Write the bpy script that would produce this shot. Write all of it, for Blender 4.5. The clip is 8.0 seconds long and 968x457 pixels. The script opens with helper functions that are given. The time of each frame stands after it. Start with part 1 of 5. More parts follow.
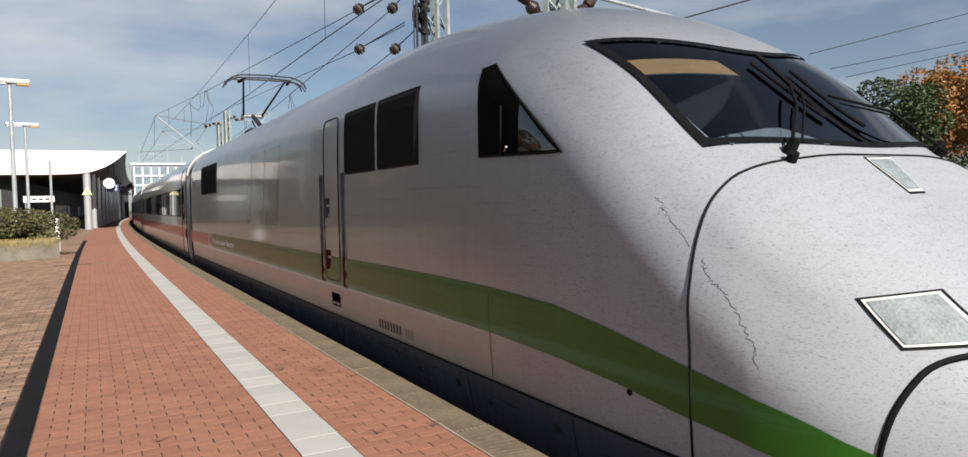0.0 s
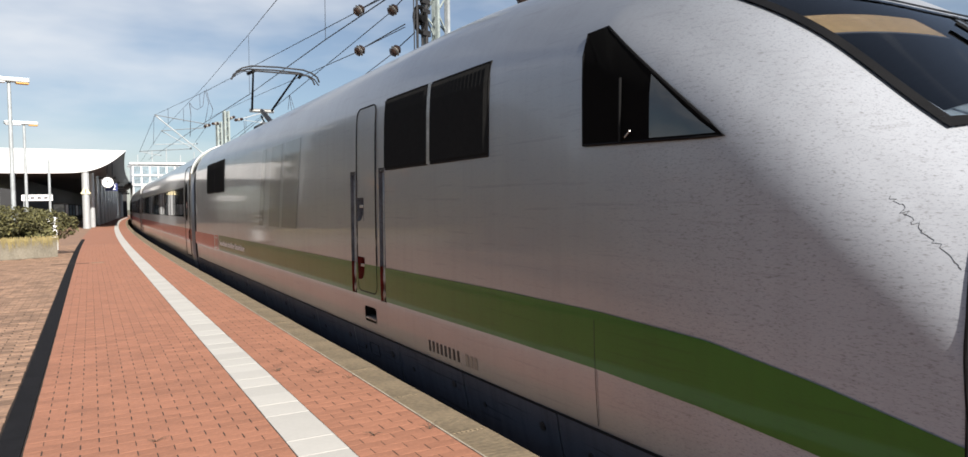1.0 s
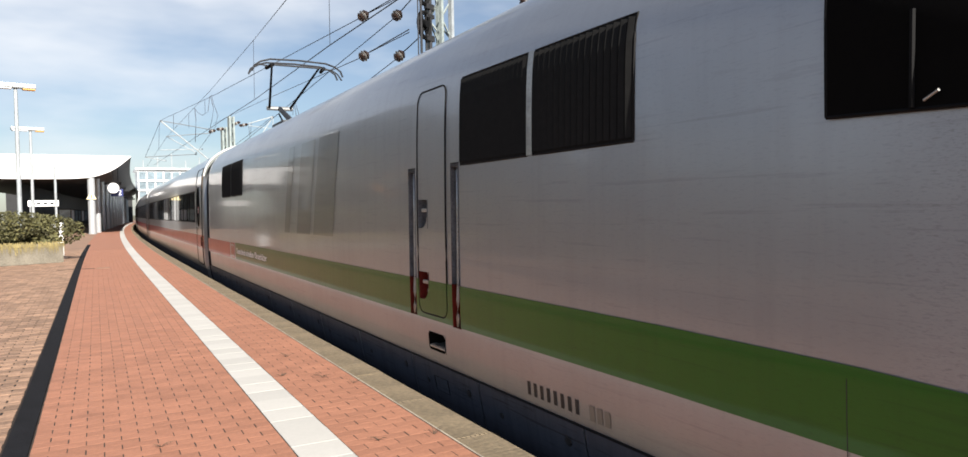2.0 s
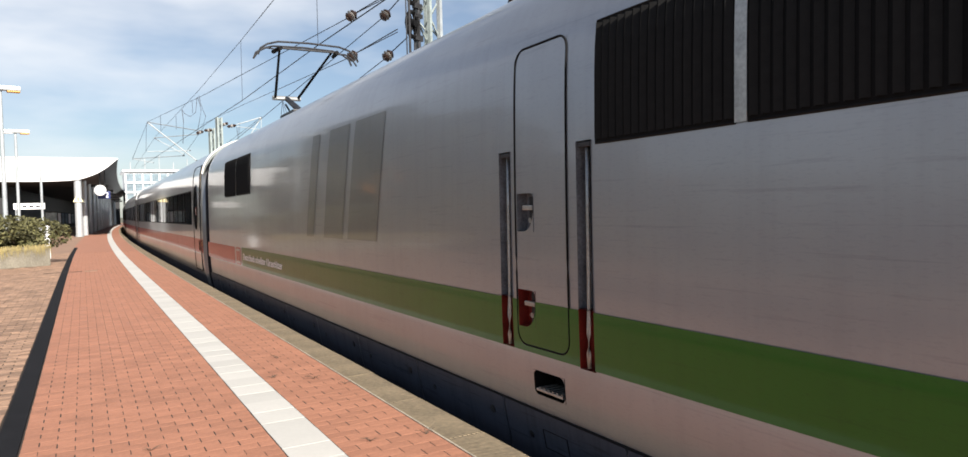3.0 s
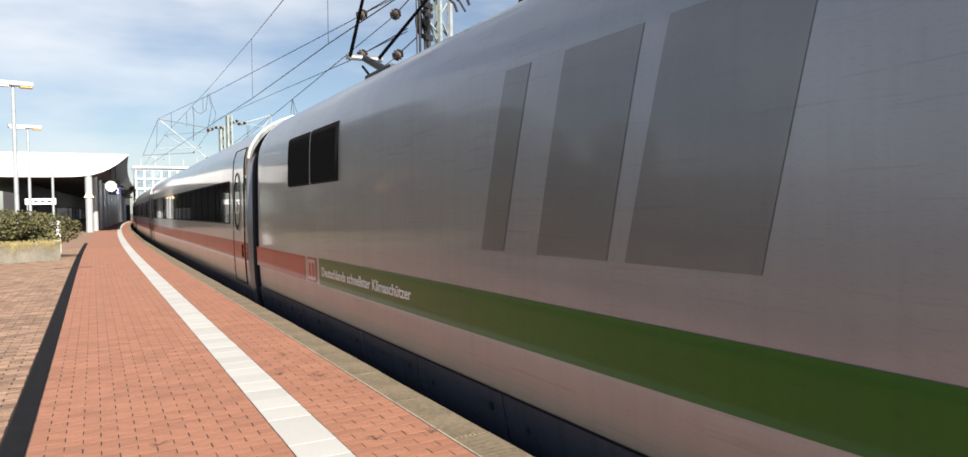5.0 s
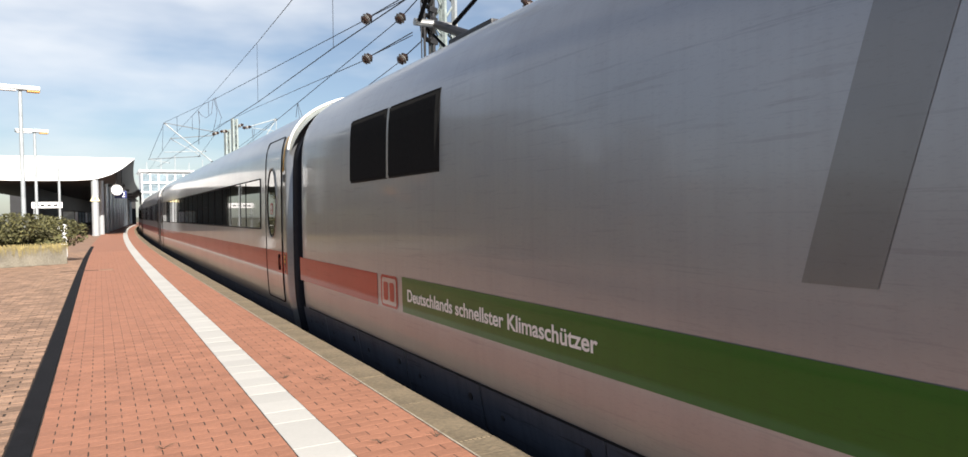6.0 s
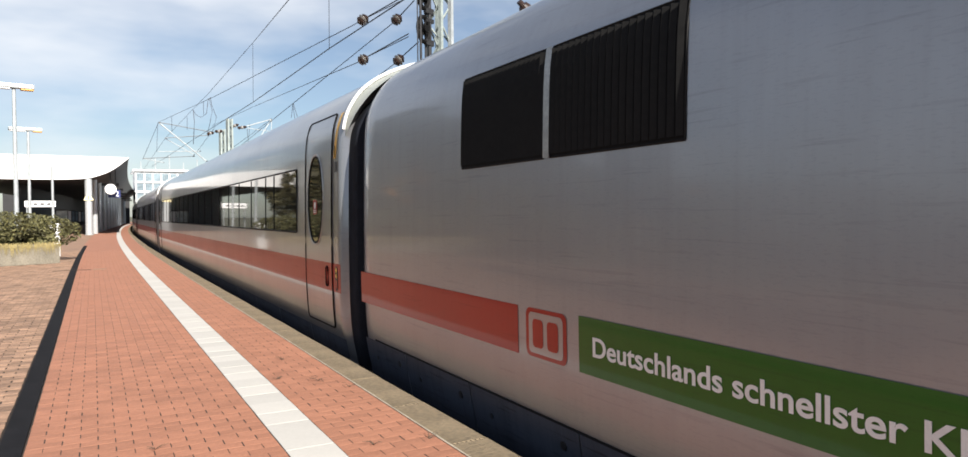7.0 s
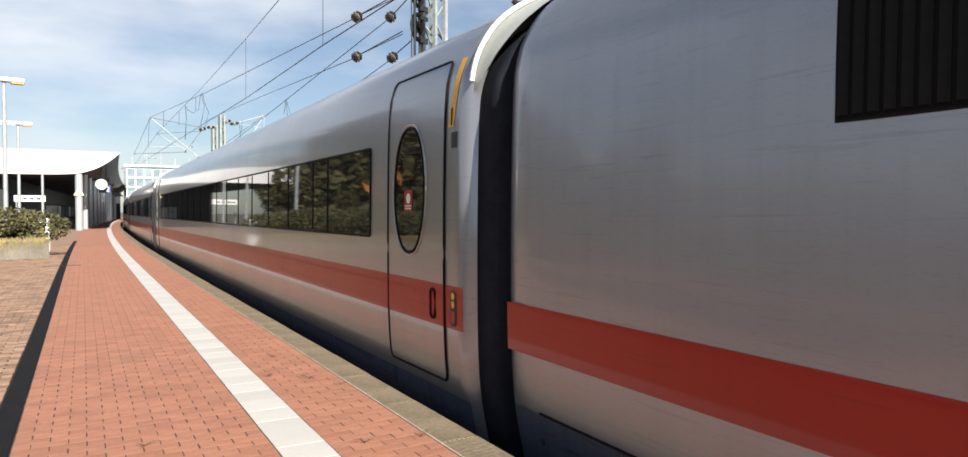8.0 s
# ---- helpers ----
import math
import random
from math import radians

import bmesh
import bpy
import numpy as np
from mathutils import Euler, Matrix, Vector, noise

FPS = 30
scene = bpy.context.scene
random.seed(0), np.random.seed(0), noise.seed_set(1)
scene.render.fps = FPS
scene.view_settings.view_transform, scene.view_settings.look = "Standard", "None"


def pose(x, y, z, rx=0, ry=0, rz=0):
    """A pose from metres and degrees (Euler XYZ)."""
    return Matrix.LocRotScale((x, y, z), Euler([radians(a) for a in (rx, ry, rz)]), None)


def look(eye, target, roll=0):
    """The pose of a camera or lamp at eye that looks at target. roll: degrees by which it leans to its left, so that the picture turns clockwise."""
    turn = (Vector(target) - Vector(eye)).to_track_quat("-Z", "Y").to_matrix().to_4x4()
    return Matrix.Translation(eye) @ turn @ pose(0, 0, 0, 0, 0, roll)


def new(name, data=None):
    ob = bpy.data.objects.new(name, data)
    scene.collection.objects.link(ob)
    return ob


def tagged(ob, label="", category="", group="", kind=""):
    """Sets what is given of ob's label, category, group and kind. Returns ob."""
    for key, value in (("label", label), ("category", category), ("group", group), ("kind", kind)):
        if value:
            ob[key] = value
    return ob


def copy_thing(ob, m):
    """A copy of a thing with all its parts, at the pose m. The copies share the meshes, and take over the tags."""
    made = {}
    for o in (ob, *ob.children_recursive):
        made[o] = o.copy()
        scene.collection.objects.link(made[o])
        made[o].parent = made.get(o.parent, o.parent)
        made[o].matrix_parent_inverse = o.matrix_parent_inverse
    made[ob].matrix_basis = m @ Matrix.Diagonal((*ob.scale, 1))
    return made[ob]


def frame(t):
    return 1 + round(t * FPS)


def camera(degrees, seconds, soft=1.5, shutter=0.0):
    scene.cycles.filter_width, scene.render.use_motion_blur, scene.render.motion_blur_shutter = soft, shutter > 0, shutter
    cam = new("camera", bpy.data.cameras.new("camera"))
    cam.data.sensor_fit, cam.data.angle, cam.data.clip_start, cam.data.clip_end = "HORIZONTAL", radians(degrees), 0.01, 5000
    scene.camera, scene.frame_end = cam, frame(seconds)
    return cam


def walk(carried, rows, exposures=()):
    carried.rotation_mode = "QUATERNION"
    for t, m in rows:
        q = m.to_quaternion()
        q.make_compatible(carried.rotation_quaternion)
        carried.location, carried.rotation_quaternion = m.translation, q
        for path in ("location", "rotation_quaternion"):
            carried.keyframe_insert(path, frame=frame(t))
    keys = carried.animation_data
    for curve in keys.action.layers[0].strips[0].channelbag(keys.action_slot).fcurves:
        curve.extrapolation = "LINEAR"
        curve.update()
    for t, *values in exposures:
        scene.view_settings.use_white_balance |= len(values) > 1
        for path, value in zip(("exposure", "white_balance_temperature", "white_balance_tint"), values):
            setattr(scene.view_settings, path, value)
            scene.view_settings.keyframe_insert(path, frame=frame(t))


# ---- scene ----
# Platform top is z = 0. The track runs along +y on the right-hand side and bends; s is the distance along it.
EYE_Z = 1.469
RAIL = -0.55
cam = camera(69.1, 8.0, soft=1.5)
LOOKS = [(0, -28.73, -2.22, 1.41), (0.5, -28.77, -2.19, 1.12), (1, -28.83, -2.03, 0.93), (1.5, -28.67, -1.81, 1.12), (2, -28.48, -1.65, 1.06),
         (3.5, -29.62, -1.77, 1.63), (4, -29.36, -1.81, 1.32), (4.5, -28.98, -1.83, 1.02), (6, -28.26, -1.42, 0.92), (6.5, -28.5, -1.35, 0.74), (7, -28.67, -1.27, 0.52), (7.5, -29.09, -1.29, 0.23), (8, -29.27, -1.39, 0.03)]
walk(cam, [(t, pose(0, 0, EYE_Z, 90 + p, r, y)) for t, y, p, r in LOOKS],
     [(0.0, 0.61), (0.5, 0.7), (1.0, 0.95), (1.5, 1.1), (2.0, 1.13), (8.0, 1.13)])

CENTRE = 3.918                      # track centre line at s = 0
BEND = (-1.362e-3, 1.278e-4, -1.941e-6)  # curvature and how it grows along the track
# where the middle of the power car stands along the track
RIDE = [(0, 11.32), (0.5, 10.74), (1, 10.09), (1.5, 9.38), (2, 8.61), (3.5, 5.88), (4, 4.83), (4.5, 3.7), (6, -0.09), (6.5, -1.46), (7, -2.89), (7.5, -4.43), (8, -6.01)]


# ---- light ----
SUN_AZ, SUN_EL = radians(176.3), radians(34.0)   # azimuth clockwise from +y
world = bpy.data.worlds.new("sky")
scene.world = world
world.use_nodes = True
wn, wl = world.node_tree.nodes, world.node_tree.links
wn.clear()
sky = wn.new("ShaderNodeTexSky")
sky.sky_type, sky.sun_disc, sky.sun_elevation, sky.sun_rotation = "NISHITA", False, SUN_EL, SUN_AZ
sky.air_density, sky.dust_density, sky.ozone_density = 1.0, 0.7, 3.0
geo = wn.new("ShaderNodeTexCoord")
stretch = wn.new("ShaderNodeMapping")
stretch.inputs["Scale"].default_value = (1.0, 1.0, 3.2)
stretch.inputs["Location"].default_value = (0.35, 0.1, 0.2)
cloud = wn.new("ShaderNodeTexNoise")
cloud.inputs["Scale"].default_value, cloud.inputs["Detail"].default_value, cloud.inputs["Roughness"].default_value = 2.1, 5, 0.52
cramp = wn.new("ShaderNodeValToRGB")
cramp.color_ramp.elements[0].position, cramp.color_ramp.elements[1].position = 0.36, 0.66
cramp.color_ramp.elements[0].color, cramp.color_ramp.elements[1].color = (0.12, 0.12, 0.12, 1), (0.92, 0.92, 0.92, 1)
cmix = wn.new("ShaderNodeMix")
cmix.data_type = "RGBA"
cmix.inputs[7].default_value = (9.8, 10.0, 10.3, 1)
back = wn.new("ShaderNodeBackground")
back.inputs[1].default_value = 0.048
wout = wn.new("ShaderNodeOutputWorld")
wl.new(geo.outputs["Generated"], stretch.inputs[0])
wl.new(stretch.outputs[0], cloud.inputs[0])
split_dir = wn.new("ShaderNodeSeparateXYZ")
thin = wn.new("ShaderNodeValToRGB")
thin.color_ramp.interpolation = "EASE"
for k, (at, v) in enumerate(((0.0, 0.12), (0.1, 0.1), (0.27, 0.0), (0.48, 0.17), (0.85, 0.26))):
    e = thin.color_ramp.elements[k] if k < 2 else thin.color_ramp.elements.new(at)
    e.position, e.color = at, (v, v, v, 1)
less = wn.new("ShaderNodeMath")
less.operation = "SUBTRACT"
wl.new(geo.outputs["Generated"], split_dir.inputs[0])
wl.new(split_dir.outputs[2], thin.inputs[0])
wl.new(cloud.outputs[0], less.inputs[0])
wl.new(thin.outputs[0], less.inputs[1])
wl.new(less.outputs[0], cramp.inputs[0])
wl.new(cramp.outputs[0], cmix.inputs[0])
wl.new(sky.outputs[0], cmix.inputs[6])
wl.new(cmix.outputs[2], back.inputs[0])
wl.new(back.outputs[0], wout.inputs[0])
sun = new("sun", bpy.data.lights.new("sun", "SUN"))
sun.data.energy, sun.data.angle, sun.data.color = 5.0, radians(0.6), (1.0, 0.94, 0.86)
sun_dir = Vector((math.sin(SUN_AZ) * math.cos(SUN_EL), math.cos(SUN_AZ) * math.cos(SUN_EL), math.sin(SUN_EL)))
sun.matrix_world = look(sun_dir * 50, (0, 0, 0))


# ---- materials ----
def mat(name, color, rough=0.5, metal=0.0, var=0.12, scale=6.0, bump=0.0, bscale=40.0, stretch=(1, 1, 1), coat=0.0, color2=None, island=0.0, objrand=0.0, spec=0.5, rvar=0.08):
    """Paint, stone or metal with two scales of uneven colour, uneven gloss and a fine relief."""
    m = bpy.data.materials.new(name)
    m.use_nodes = True
    n, l = m.node_tree.nodes, m.node_tree.links
    b = n["Principled BSDF"]
    b.inputs["Metallic"].default_value, b.inputs["Coat Weight"].default_value, b.inputs["Specular IOR Level"].default_value = metal, coat, spec
    b.inputs["Coat Roughness"].default_value = 0.08
    tc = n.new("ShaderNodeTexCoord")
    mp = n.new("ShaderNodeMapping")
    mp.inputs["Scale"].default_value = stretch
    l.new(tc.outputs["Object"], mp.inputs[0])
    big, small = n.new("ShaderNodeTexNoise"), n.new("ShaderNodeTexNoise")
    big.inputs["Scale"].default_value, big.inputs["Detail"].default_value = scale, 4
    small.inputs["Scale"].default_value, small.inputs["Detail"].default_value = scale * 9, 6
    l.new(mp.outputs[0], big.inputs[0]), l.new(mp.outputs[0], small.inputs[0])
    add = n.new("ShaderNodeMath")
    add.operation = "ADD"
    l.new(big.outputs[0], add.inputs[0]), l.new(small.outputs[0], add.inputs[1])
    rg = n.new("ShaderNodeMapRange")
    rg.inputs[1].default_value, rg.inputs[2].default_value = 0.7, 1.3
    l.new(add.outputs[0], rg.inputs[0])
    mx = n.new("ShaderNodeMix")
    mx.data_type = "RGBA"
    c2 = color2 or tuple(c * (1 - 2 * var) for c in color)
    c1 = color if color2 else tuple(min(1, c * (1 + var)) for c in color)
    mx.inputs[6].default_value, mx.inputs[7].default_value = (*c2, 1), (*c1, 1)
    l.new(rg.outputs[0], mx.inputs[0])
    last = mx.outputs[2]
    if island or objrand:
        src = n.new("ShaderNodeNewGeometry").outputs["Random Per Island"] if island else n.new("ShaderNodeObjectInfo").outputs["Random"]
        hs = n.new("ShaderNodeHueSaturation")
        vr = n.new("ShaderNodeMapRange")
        amt = island or objrand
        vr.inputs[3].default_value, vr.inputs[4].default_value = 1 - amt, 1 + amt
        l.new(src, vr.inputs[0]), l.new(vr.outputs[0], hs.inputs["Value"]), l.new(last, hs.inputs["Color"])
        last = hs.outputs[0]
    l.new(last, b.inputs["Base Color"])
    rr = n.new("ShaderNodeMapRange")
    rr.inputs[3].default_value, rr.inputs[4].default_value = max(0.02, rough - rvar), min(1, rough + rvar)
    l.new(big.outputs[0], rr.inputs[0]), l.new(rr.outputs[0], b.inputs["Roughness"])
    if bump:
        nz = n.new("ShaderNodeTexNoise")
        nz.inputs["Scale"].default_value, nz.inputs["Detail"].default_value = bscale, 5
        bp = n.new("ShaderNodeBump")
        bp.inputs["Strength"].default_value, bp.inputs["Distance"].default_value = bump, 0.01
        l.new(tc.outputs["Object"], nz.inputs[0]), l.new(nz.outputs[0], bp.inputs["Height"]), l.new(bp.outputs[0], b.inputs["Normal"])
    return m


def train_paint(name, color, rough, streak=0.25, speck=0.35, metal=0.0, worn=None, coat=1.0):
    """Lacquered vehicle paint, washed thin: vertical dirt streaks, fine scratches and small chips under a clear gloss."""
    m = bpy.data.materials.new(name)
    m.use_nodes = True
    n, l = m.node_tree.nodes, m.node_tree.links
    b = n["Principled BSDF"]
    tc = n.new("ShaderNodeTexCoord")

    def noise_at(scale, det, st):
        mp = n.new("ShaderNodeMapping")
        mp.inputs["Scale"].default_value = st
        t = n.new("ShaderNodeTexNoise")
        t.inputs["Scale"].default_value, t.inputs["Detail"].default_value, t.inputs["Roughness"].default_value = scale, det, 0.6
        l.new(tc.outputs["Object"], mp.inputs[0]), l.new(mp.outputs[0], t.inputs[0])
        return t.outputs[0]

    def ramp(src, a, c, lo, hi):
        r = n.new("ShaderNodeMapRange")
        r.inputs[1].default_value, r.inputs[2].default_value, r.inputs[3].default_value, r.inputs[4].default_value = a, c, lo, hi
        l.new(src, r.inputs[0])
        return r.outputs[0]

    def mul(a, c):
        r = n.new("ShaderNodeMath")
        r.operation = "MULTIPLY"
        l.new(a, r.inputs[0]), l.new(c, r.inputs[1])
        return r.outputs[0]

    streaks = ramp(noise_at(3.0, 6, (1, 4.0, 0.25)), 0.46, 0.75, 1.0, 1 - streak)
    scuff = ramp(noise_at(5.0, 8, (1, 0.35, 7.0)), 0.6, 0.66, 1.0, 1 - 1.2 * streak)
    chips = ramp(noise_at(60.0, 4, (1, 0.4, 2.0)), 0.58, 0.68, 1.0, 1 - speck)
    scratch = ramp(noise_at(9.0, 7, (1, 0.1, 4.0)), 0.62, 0.66, 1.0, 1 - 1.6 * streak)
    cloudy = ramp(noise_at(0.9, 3, (1, 1, 1)), 0.3, 0.7, 0.9, 1.03)
    sx = n.new("ShaderNodeSeparateXYZ")
    l.new(tc.outputs["Object"], sx.inputs[0])
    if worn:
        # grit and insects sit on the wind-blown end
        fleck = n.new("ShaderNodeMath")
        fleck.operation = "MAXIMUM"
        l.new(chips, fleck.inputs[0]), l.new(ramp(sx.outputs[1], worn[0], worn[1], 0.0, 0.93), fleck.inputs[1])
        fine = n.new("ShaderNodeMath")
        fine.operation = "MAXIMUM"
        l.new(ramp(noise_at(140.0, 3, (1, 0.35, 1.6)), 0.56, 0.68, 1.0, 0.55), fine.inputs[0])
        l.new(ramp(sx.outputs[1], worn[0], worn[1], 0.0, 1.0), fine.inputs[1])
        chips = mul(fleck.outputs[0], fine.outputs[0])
    fac = mul(mul(mul(streaks, scuff), scratch), mul(chips, cloudy))
    mx = n.new("ShaderNodeMix")
    mx.data_type = "RGBA"
    mx.inputs[6].default_value = (color[0] * 0.25, color[1] * 0.23, color[2] * 0.21, 1)
    mx.inputs[7].default_value = (*color, 1)
    l.new(fac, mx.inputs[0]), l.new(mx.outputs[2], b.inputs["Base Color"])
    gloss = ramp(fac, 0.4, 1.0, min(1, rough + 0.12), rough)
    b.inputs["Metallic"].default_value = metal
    b.inputs["Specular IOR Level"].default_value = 0.25
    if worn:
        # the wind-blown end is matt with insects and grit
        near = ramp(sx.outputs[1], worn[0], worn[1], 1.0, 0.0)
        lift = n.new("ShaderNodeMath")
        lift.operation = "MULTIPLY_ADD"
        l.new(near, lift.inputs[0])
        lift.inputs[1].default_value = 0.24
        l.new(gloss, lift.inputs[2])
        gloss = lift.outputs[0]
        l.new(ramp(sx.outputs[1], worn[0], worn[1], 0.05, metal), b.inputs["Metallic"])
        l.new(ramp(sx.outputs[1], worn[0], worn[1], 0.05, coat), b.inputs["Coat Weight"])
    else:
        b.inputs["Coat Weight"].default_value = coat
    l.new(ramp(fac, 0.4, 1.0, 0.16, 0.06), b.inputs["Coat Roughness"])
    l.new(gloss, b.inputs["Roughness"])
    bp = n.new("ShaderNodeBump")
    bp.inputs["Strength"].default_value, bp.inputs["Distance"].default_value = 0.05, 0.01
    l.new(noise_at(1.7, 2, (1, 1, 0.6)), bp.inputs["Height"]), l.new(bp.outputs[0], b.inputs["Normal"]), l.new(bp.outputs[0], b.inputs["Coat Normal"])
    return m


def glass(name, tint, rough=0.02):
    m = bpy.data.materials.new(name)
    m.use_nodes = True
    b = m.node_tree.nodes["Principled BSDF"]
    b.inputs["Base Color"].default_value = (*tint, 1)
    b.inputs["Transmission Weight"].default_value, b.inputs["Roughness"].default_value, b.inputs["IOR"].default_value = 1.0, rough, 1.45
    return m


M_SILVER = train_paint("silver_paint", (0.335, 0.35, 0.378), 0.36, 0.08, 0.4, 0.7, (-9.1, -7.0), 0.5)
M_SILVER_COACH = train_paint("coach_silver_paint", (0.33, 0.342, 0.365), 0.3, 0.06, 0.05, 0.7, None, 0.6)
M_GREEN = train_paint("green_foil", (0.019, 0.108, 0.007), 0.4, 0.12, 0.2, coat=0.35)
M_RED = train_paint("red_foil", (0.32, 0.013, 0.005), 0.4, 0.12, 0.1, coat=0.4)
M_DARK_RED = mat("dark_red_recess", (0.16, 0.012, 0.007), 0.5, var=0.25)
M_RECESS = mat("grey_recess_lining", (0.17, 0.18, 0.2), 0.4, 0.2, var=0.25, scale=8)
M_GREY_MARK = train_paint("grey_foil", (0.215, 0.22, 0.23), 0.36, 0.06, 0.1, 0.7, None, 0.6)
M_WHITE_MARK = mat("white_foil", (0.75, 0.75, 0.73), 0.3, var=0.03)
M_YELLOW = mat("yellow_foil", (0.75, 0.42, 0.03), 0.35, var=0.05)
M_SKIRT = train_paint("skirt_paint", (0.06, 0.07, 0.095), 0.45, 0.4, 0.3, coat=0.3)
M_BLACK = mat("black_rubber", (0.005, 0.005, 0.0055), 0.65, var=0.2, spec=0.12)
# near black: the shade inside the cab is put into the colour
M_CAB_SHADE = mat("painted_cab_shade", (0.004, 0.004, 0.004), 0.9, var=0.1, spec=0.05)
M_DARK = mat("dark_metal", (0.03, 0.03, 0.033), 0.5, 0.3, var=0.2)
M_SLAT = mat("black_louvre", (0.008, 0.0078, 0.0075), 0.65, var=0.2, scale=3, spec=0.2)
M_STEEL = mat("brushed_steel", (0.4, 0.4, 0.385), 0.42, 0.8, var=0.15)
M_GALV = mat("galvanised_steel", (0.42, 0.45, 0.46), 0.45, 0.35, var=0.15, scale=3)
M_MAST = mat("green_grey_mast_paint", (0.26, 0.3, 0.29), 0.55, var=0.2, scale=3)
M_PANE = mat("tinted_window", (0.018, 0.02, 0.018), 0.03, var=0.3, scale=0.8, spec=0.9, rvar=0.01)
M_GLASS = glass("clear_glass", (0.13, 0.17, 0.23))
M_CAB = mat("cab_lining", (0.014, 0.015, 0.018), 0.7, var=0.2)
M_CONSOLE = mat("cab_console", (0.35, 0.4, 0.42), 0.6, var=0.1)
M_BLIND = mat("tan_sun_blind", (0.3, 0.18, 0.07), 0.8, var=0.08, scale=3)
M_LAMP = mat("headlamp_glass", (0.3, 0.34, 0.34), 0.08, var=0.2, scale=9, spec=0.8)
M_WHITE_RIM = mat("white_rim", (0.62, 0.62, 0.6), 0.35, var=0.05)
M_BELLOWS = mat("dark_blue_grey_gangway", (0.012, 0.014, 0.02), 0.8, var=0.25, spec=0.15)
M_FAIRING = mat("pale_grey_fairing", (0.38, 0.4, 0.36), 0.45, var=0.08)
M_BRICK = mat("red_paver", (0.305, 0.135, 0.081), 0.8, var=0.1, scale=4, bump=0.35, bscale=90, island=0.1)
M_BRICK_ONE = mat("red_paver_single", (0.305, 0.135, 0.081), 0.8, var=0.1, scale=4, bump=0.35, bscale=90, objrand=0.1)
M_BRICK_FAR = mat("red_paver_far", (0.29, 0.128, 0.078), 0.85, var=0.1, scale=1.5)
M_BROWN = mat("brown_paver", (0.26, 0.16, 0.105), 0.85, var=0.2, scale=4, bump=0.5, bscale=80, island=0.3)
M_BROWN_FAR = mat("brown_paver_far", (0.25, 0.152, 0.1), 0.85, var=0.18, scale=1.5)
M_JOINT = mat("dark_sand_joint", (0.03, 0.02, 0.015), 0.95, var=0.3, scale=8, bump=0.4)
M_WHITE_TILE = mat("white_tile", (0.44, 0.425, 0.395), 0.7, var=0.03, scale=3, bump=0.2, bscale=90, objrand=0.06)
M_STRIP = mat("black_asphalt_strip", (0.009, 0.009, 0.011), 0.9, var=0.25, scale=6, bump=0.5, bscale=120, spec=0.15)
M_CONCRETE = mat("stained_concrete", (0.2, 0.18, 0.14), 0.9, var=0.2, scale=2.5, bump=0.4, bscale=50)
M_CONCRETE_PALE = mat("pale_mortar", (0.36, 0.32, 0.25), 0.9, var=0.2, scale=5)
M_BALLAST = mat("track_ballast", (0.09, 0.075, 0.065), 0.95, var=0.35, scale=12, bump=1.0, bscale=25)
M_RAIL = mat("rusty_rail", (0.12, 0.07, 0.05), 0.5, 0.6, var=0.2)
M_SOIL = mat("ground_soil", (0.1, 0.095, 0.06), 0.95, var=0.3, scale=0.3)
M_ROOF_WHITE = mat("white_roof_sheet", (0.7, 0.7, 0.7), 0.45, var=0.04, scale=0.6)
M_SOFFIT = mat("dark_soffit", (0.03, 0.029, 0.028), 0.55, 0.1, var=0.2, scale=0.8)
M_COLUMN = mat("grey_column_paint", (0.45, 0.47, 0.48), 0.35, 0.3, var=0.06)
# backdrop colour that carries the deep shade under the canopy
M_SHADE = mat("under_canopy_shade", (0.018, 0.018, 0.02), 0.7, var=0.25, scale=0.8)
M_INSUL = mat("brown_porcelain", (0.035, 0.02, 0.015), 0.25, var=0.15)
M_INSUL_PALE = mat("pale_glazed_porcelain", (0.3, 0.28, 0.26), 0.25, var=0.1)
M_WIRE = mat("wire", (0.035, 0.035, 0.04), 0.5, 0.5, var=0.1)
M_BARK = mat("bark", (0.09, 0.065, 0.045), 0.9, var=0.25, bump=0.6)
M_LEAF = mat("green_leaf", (0.045, 0.075, 0.022), 0.65, var=0.3, scale=2, island=0.45)
M_AUTUMN = mat("autumn_leaf", (0.3, 0.13, 0.025), 0.65, var=0.3, scale=2, island=0.45)
M_WOOD = mat("wood_leaf", (0.085, 0.075, 0.03), 0.7, var=0.3, scale=2, island=0.5)
M_HEDGE = mat("hedge_leaf", (0.1, 0.095, 0.035), 0.7, var=0.3, scale=2, island=0.5)
M_GRASS = mat("dry_grass", (0.25, 0.2, 0.08), 0.8, var=0.2, scale=2, island=0.3)
M_ORANGE = mat("orange_lamp_cover", (0.6, 0.3, 0.06), 0.4, var=0.05)
M_SIGN_YELLOW = mat("warning_sign", (0.75, 0.66, 0.4), 0.5, var=0.03)
M_SIGN_BLUE = mat("platform_sign", (0.01, 0.02, 0.12), 0.4, var=0.05)
M_SIGN_WHITE = mat("white_sign", (0.8, 0.8, 0.8), 0.5, var=0.03)
M_GLASSFRONT = mat("glass_facade", (0.2, 0.26, 0.3), 0.08, var=0.25, scale=0.5, spec=0.9)
M_WHITE_WALL = mat("white_render", (0.72, 0.73, 0.74), 0.7, var=0.06, scale=0.4)


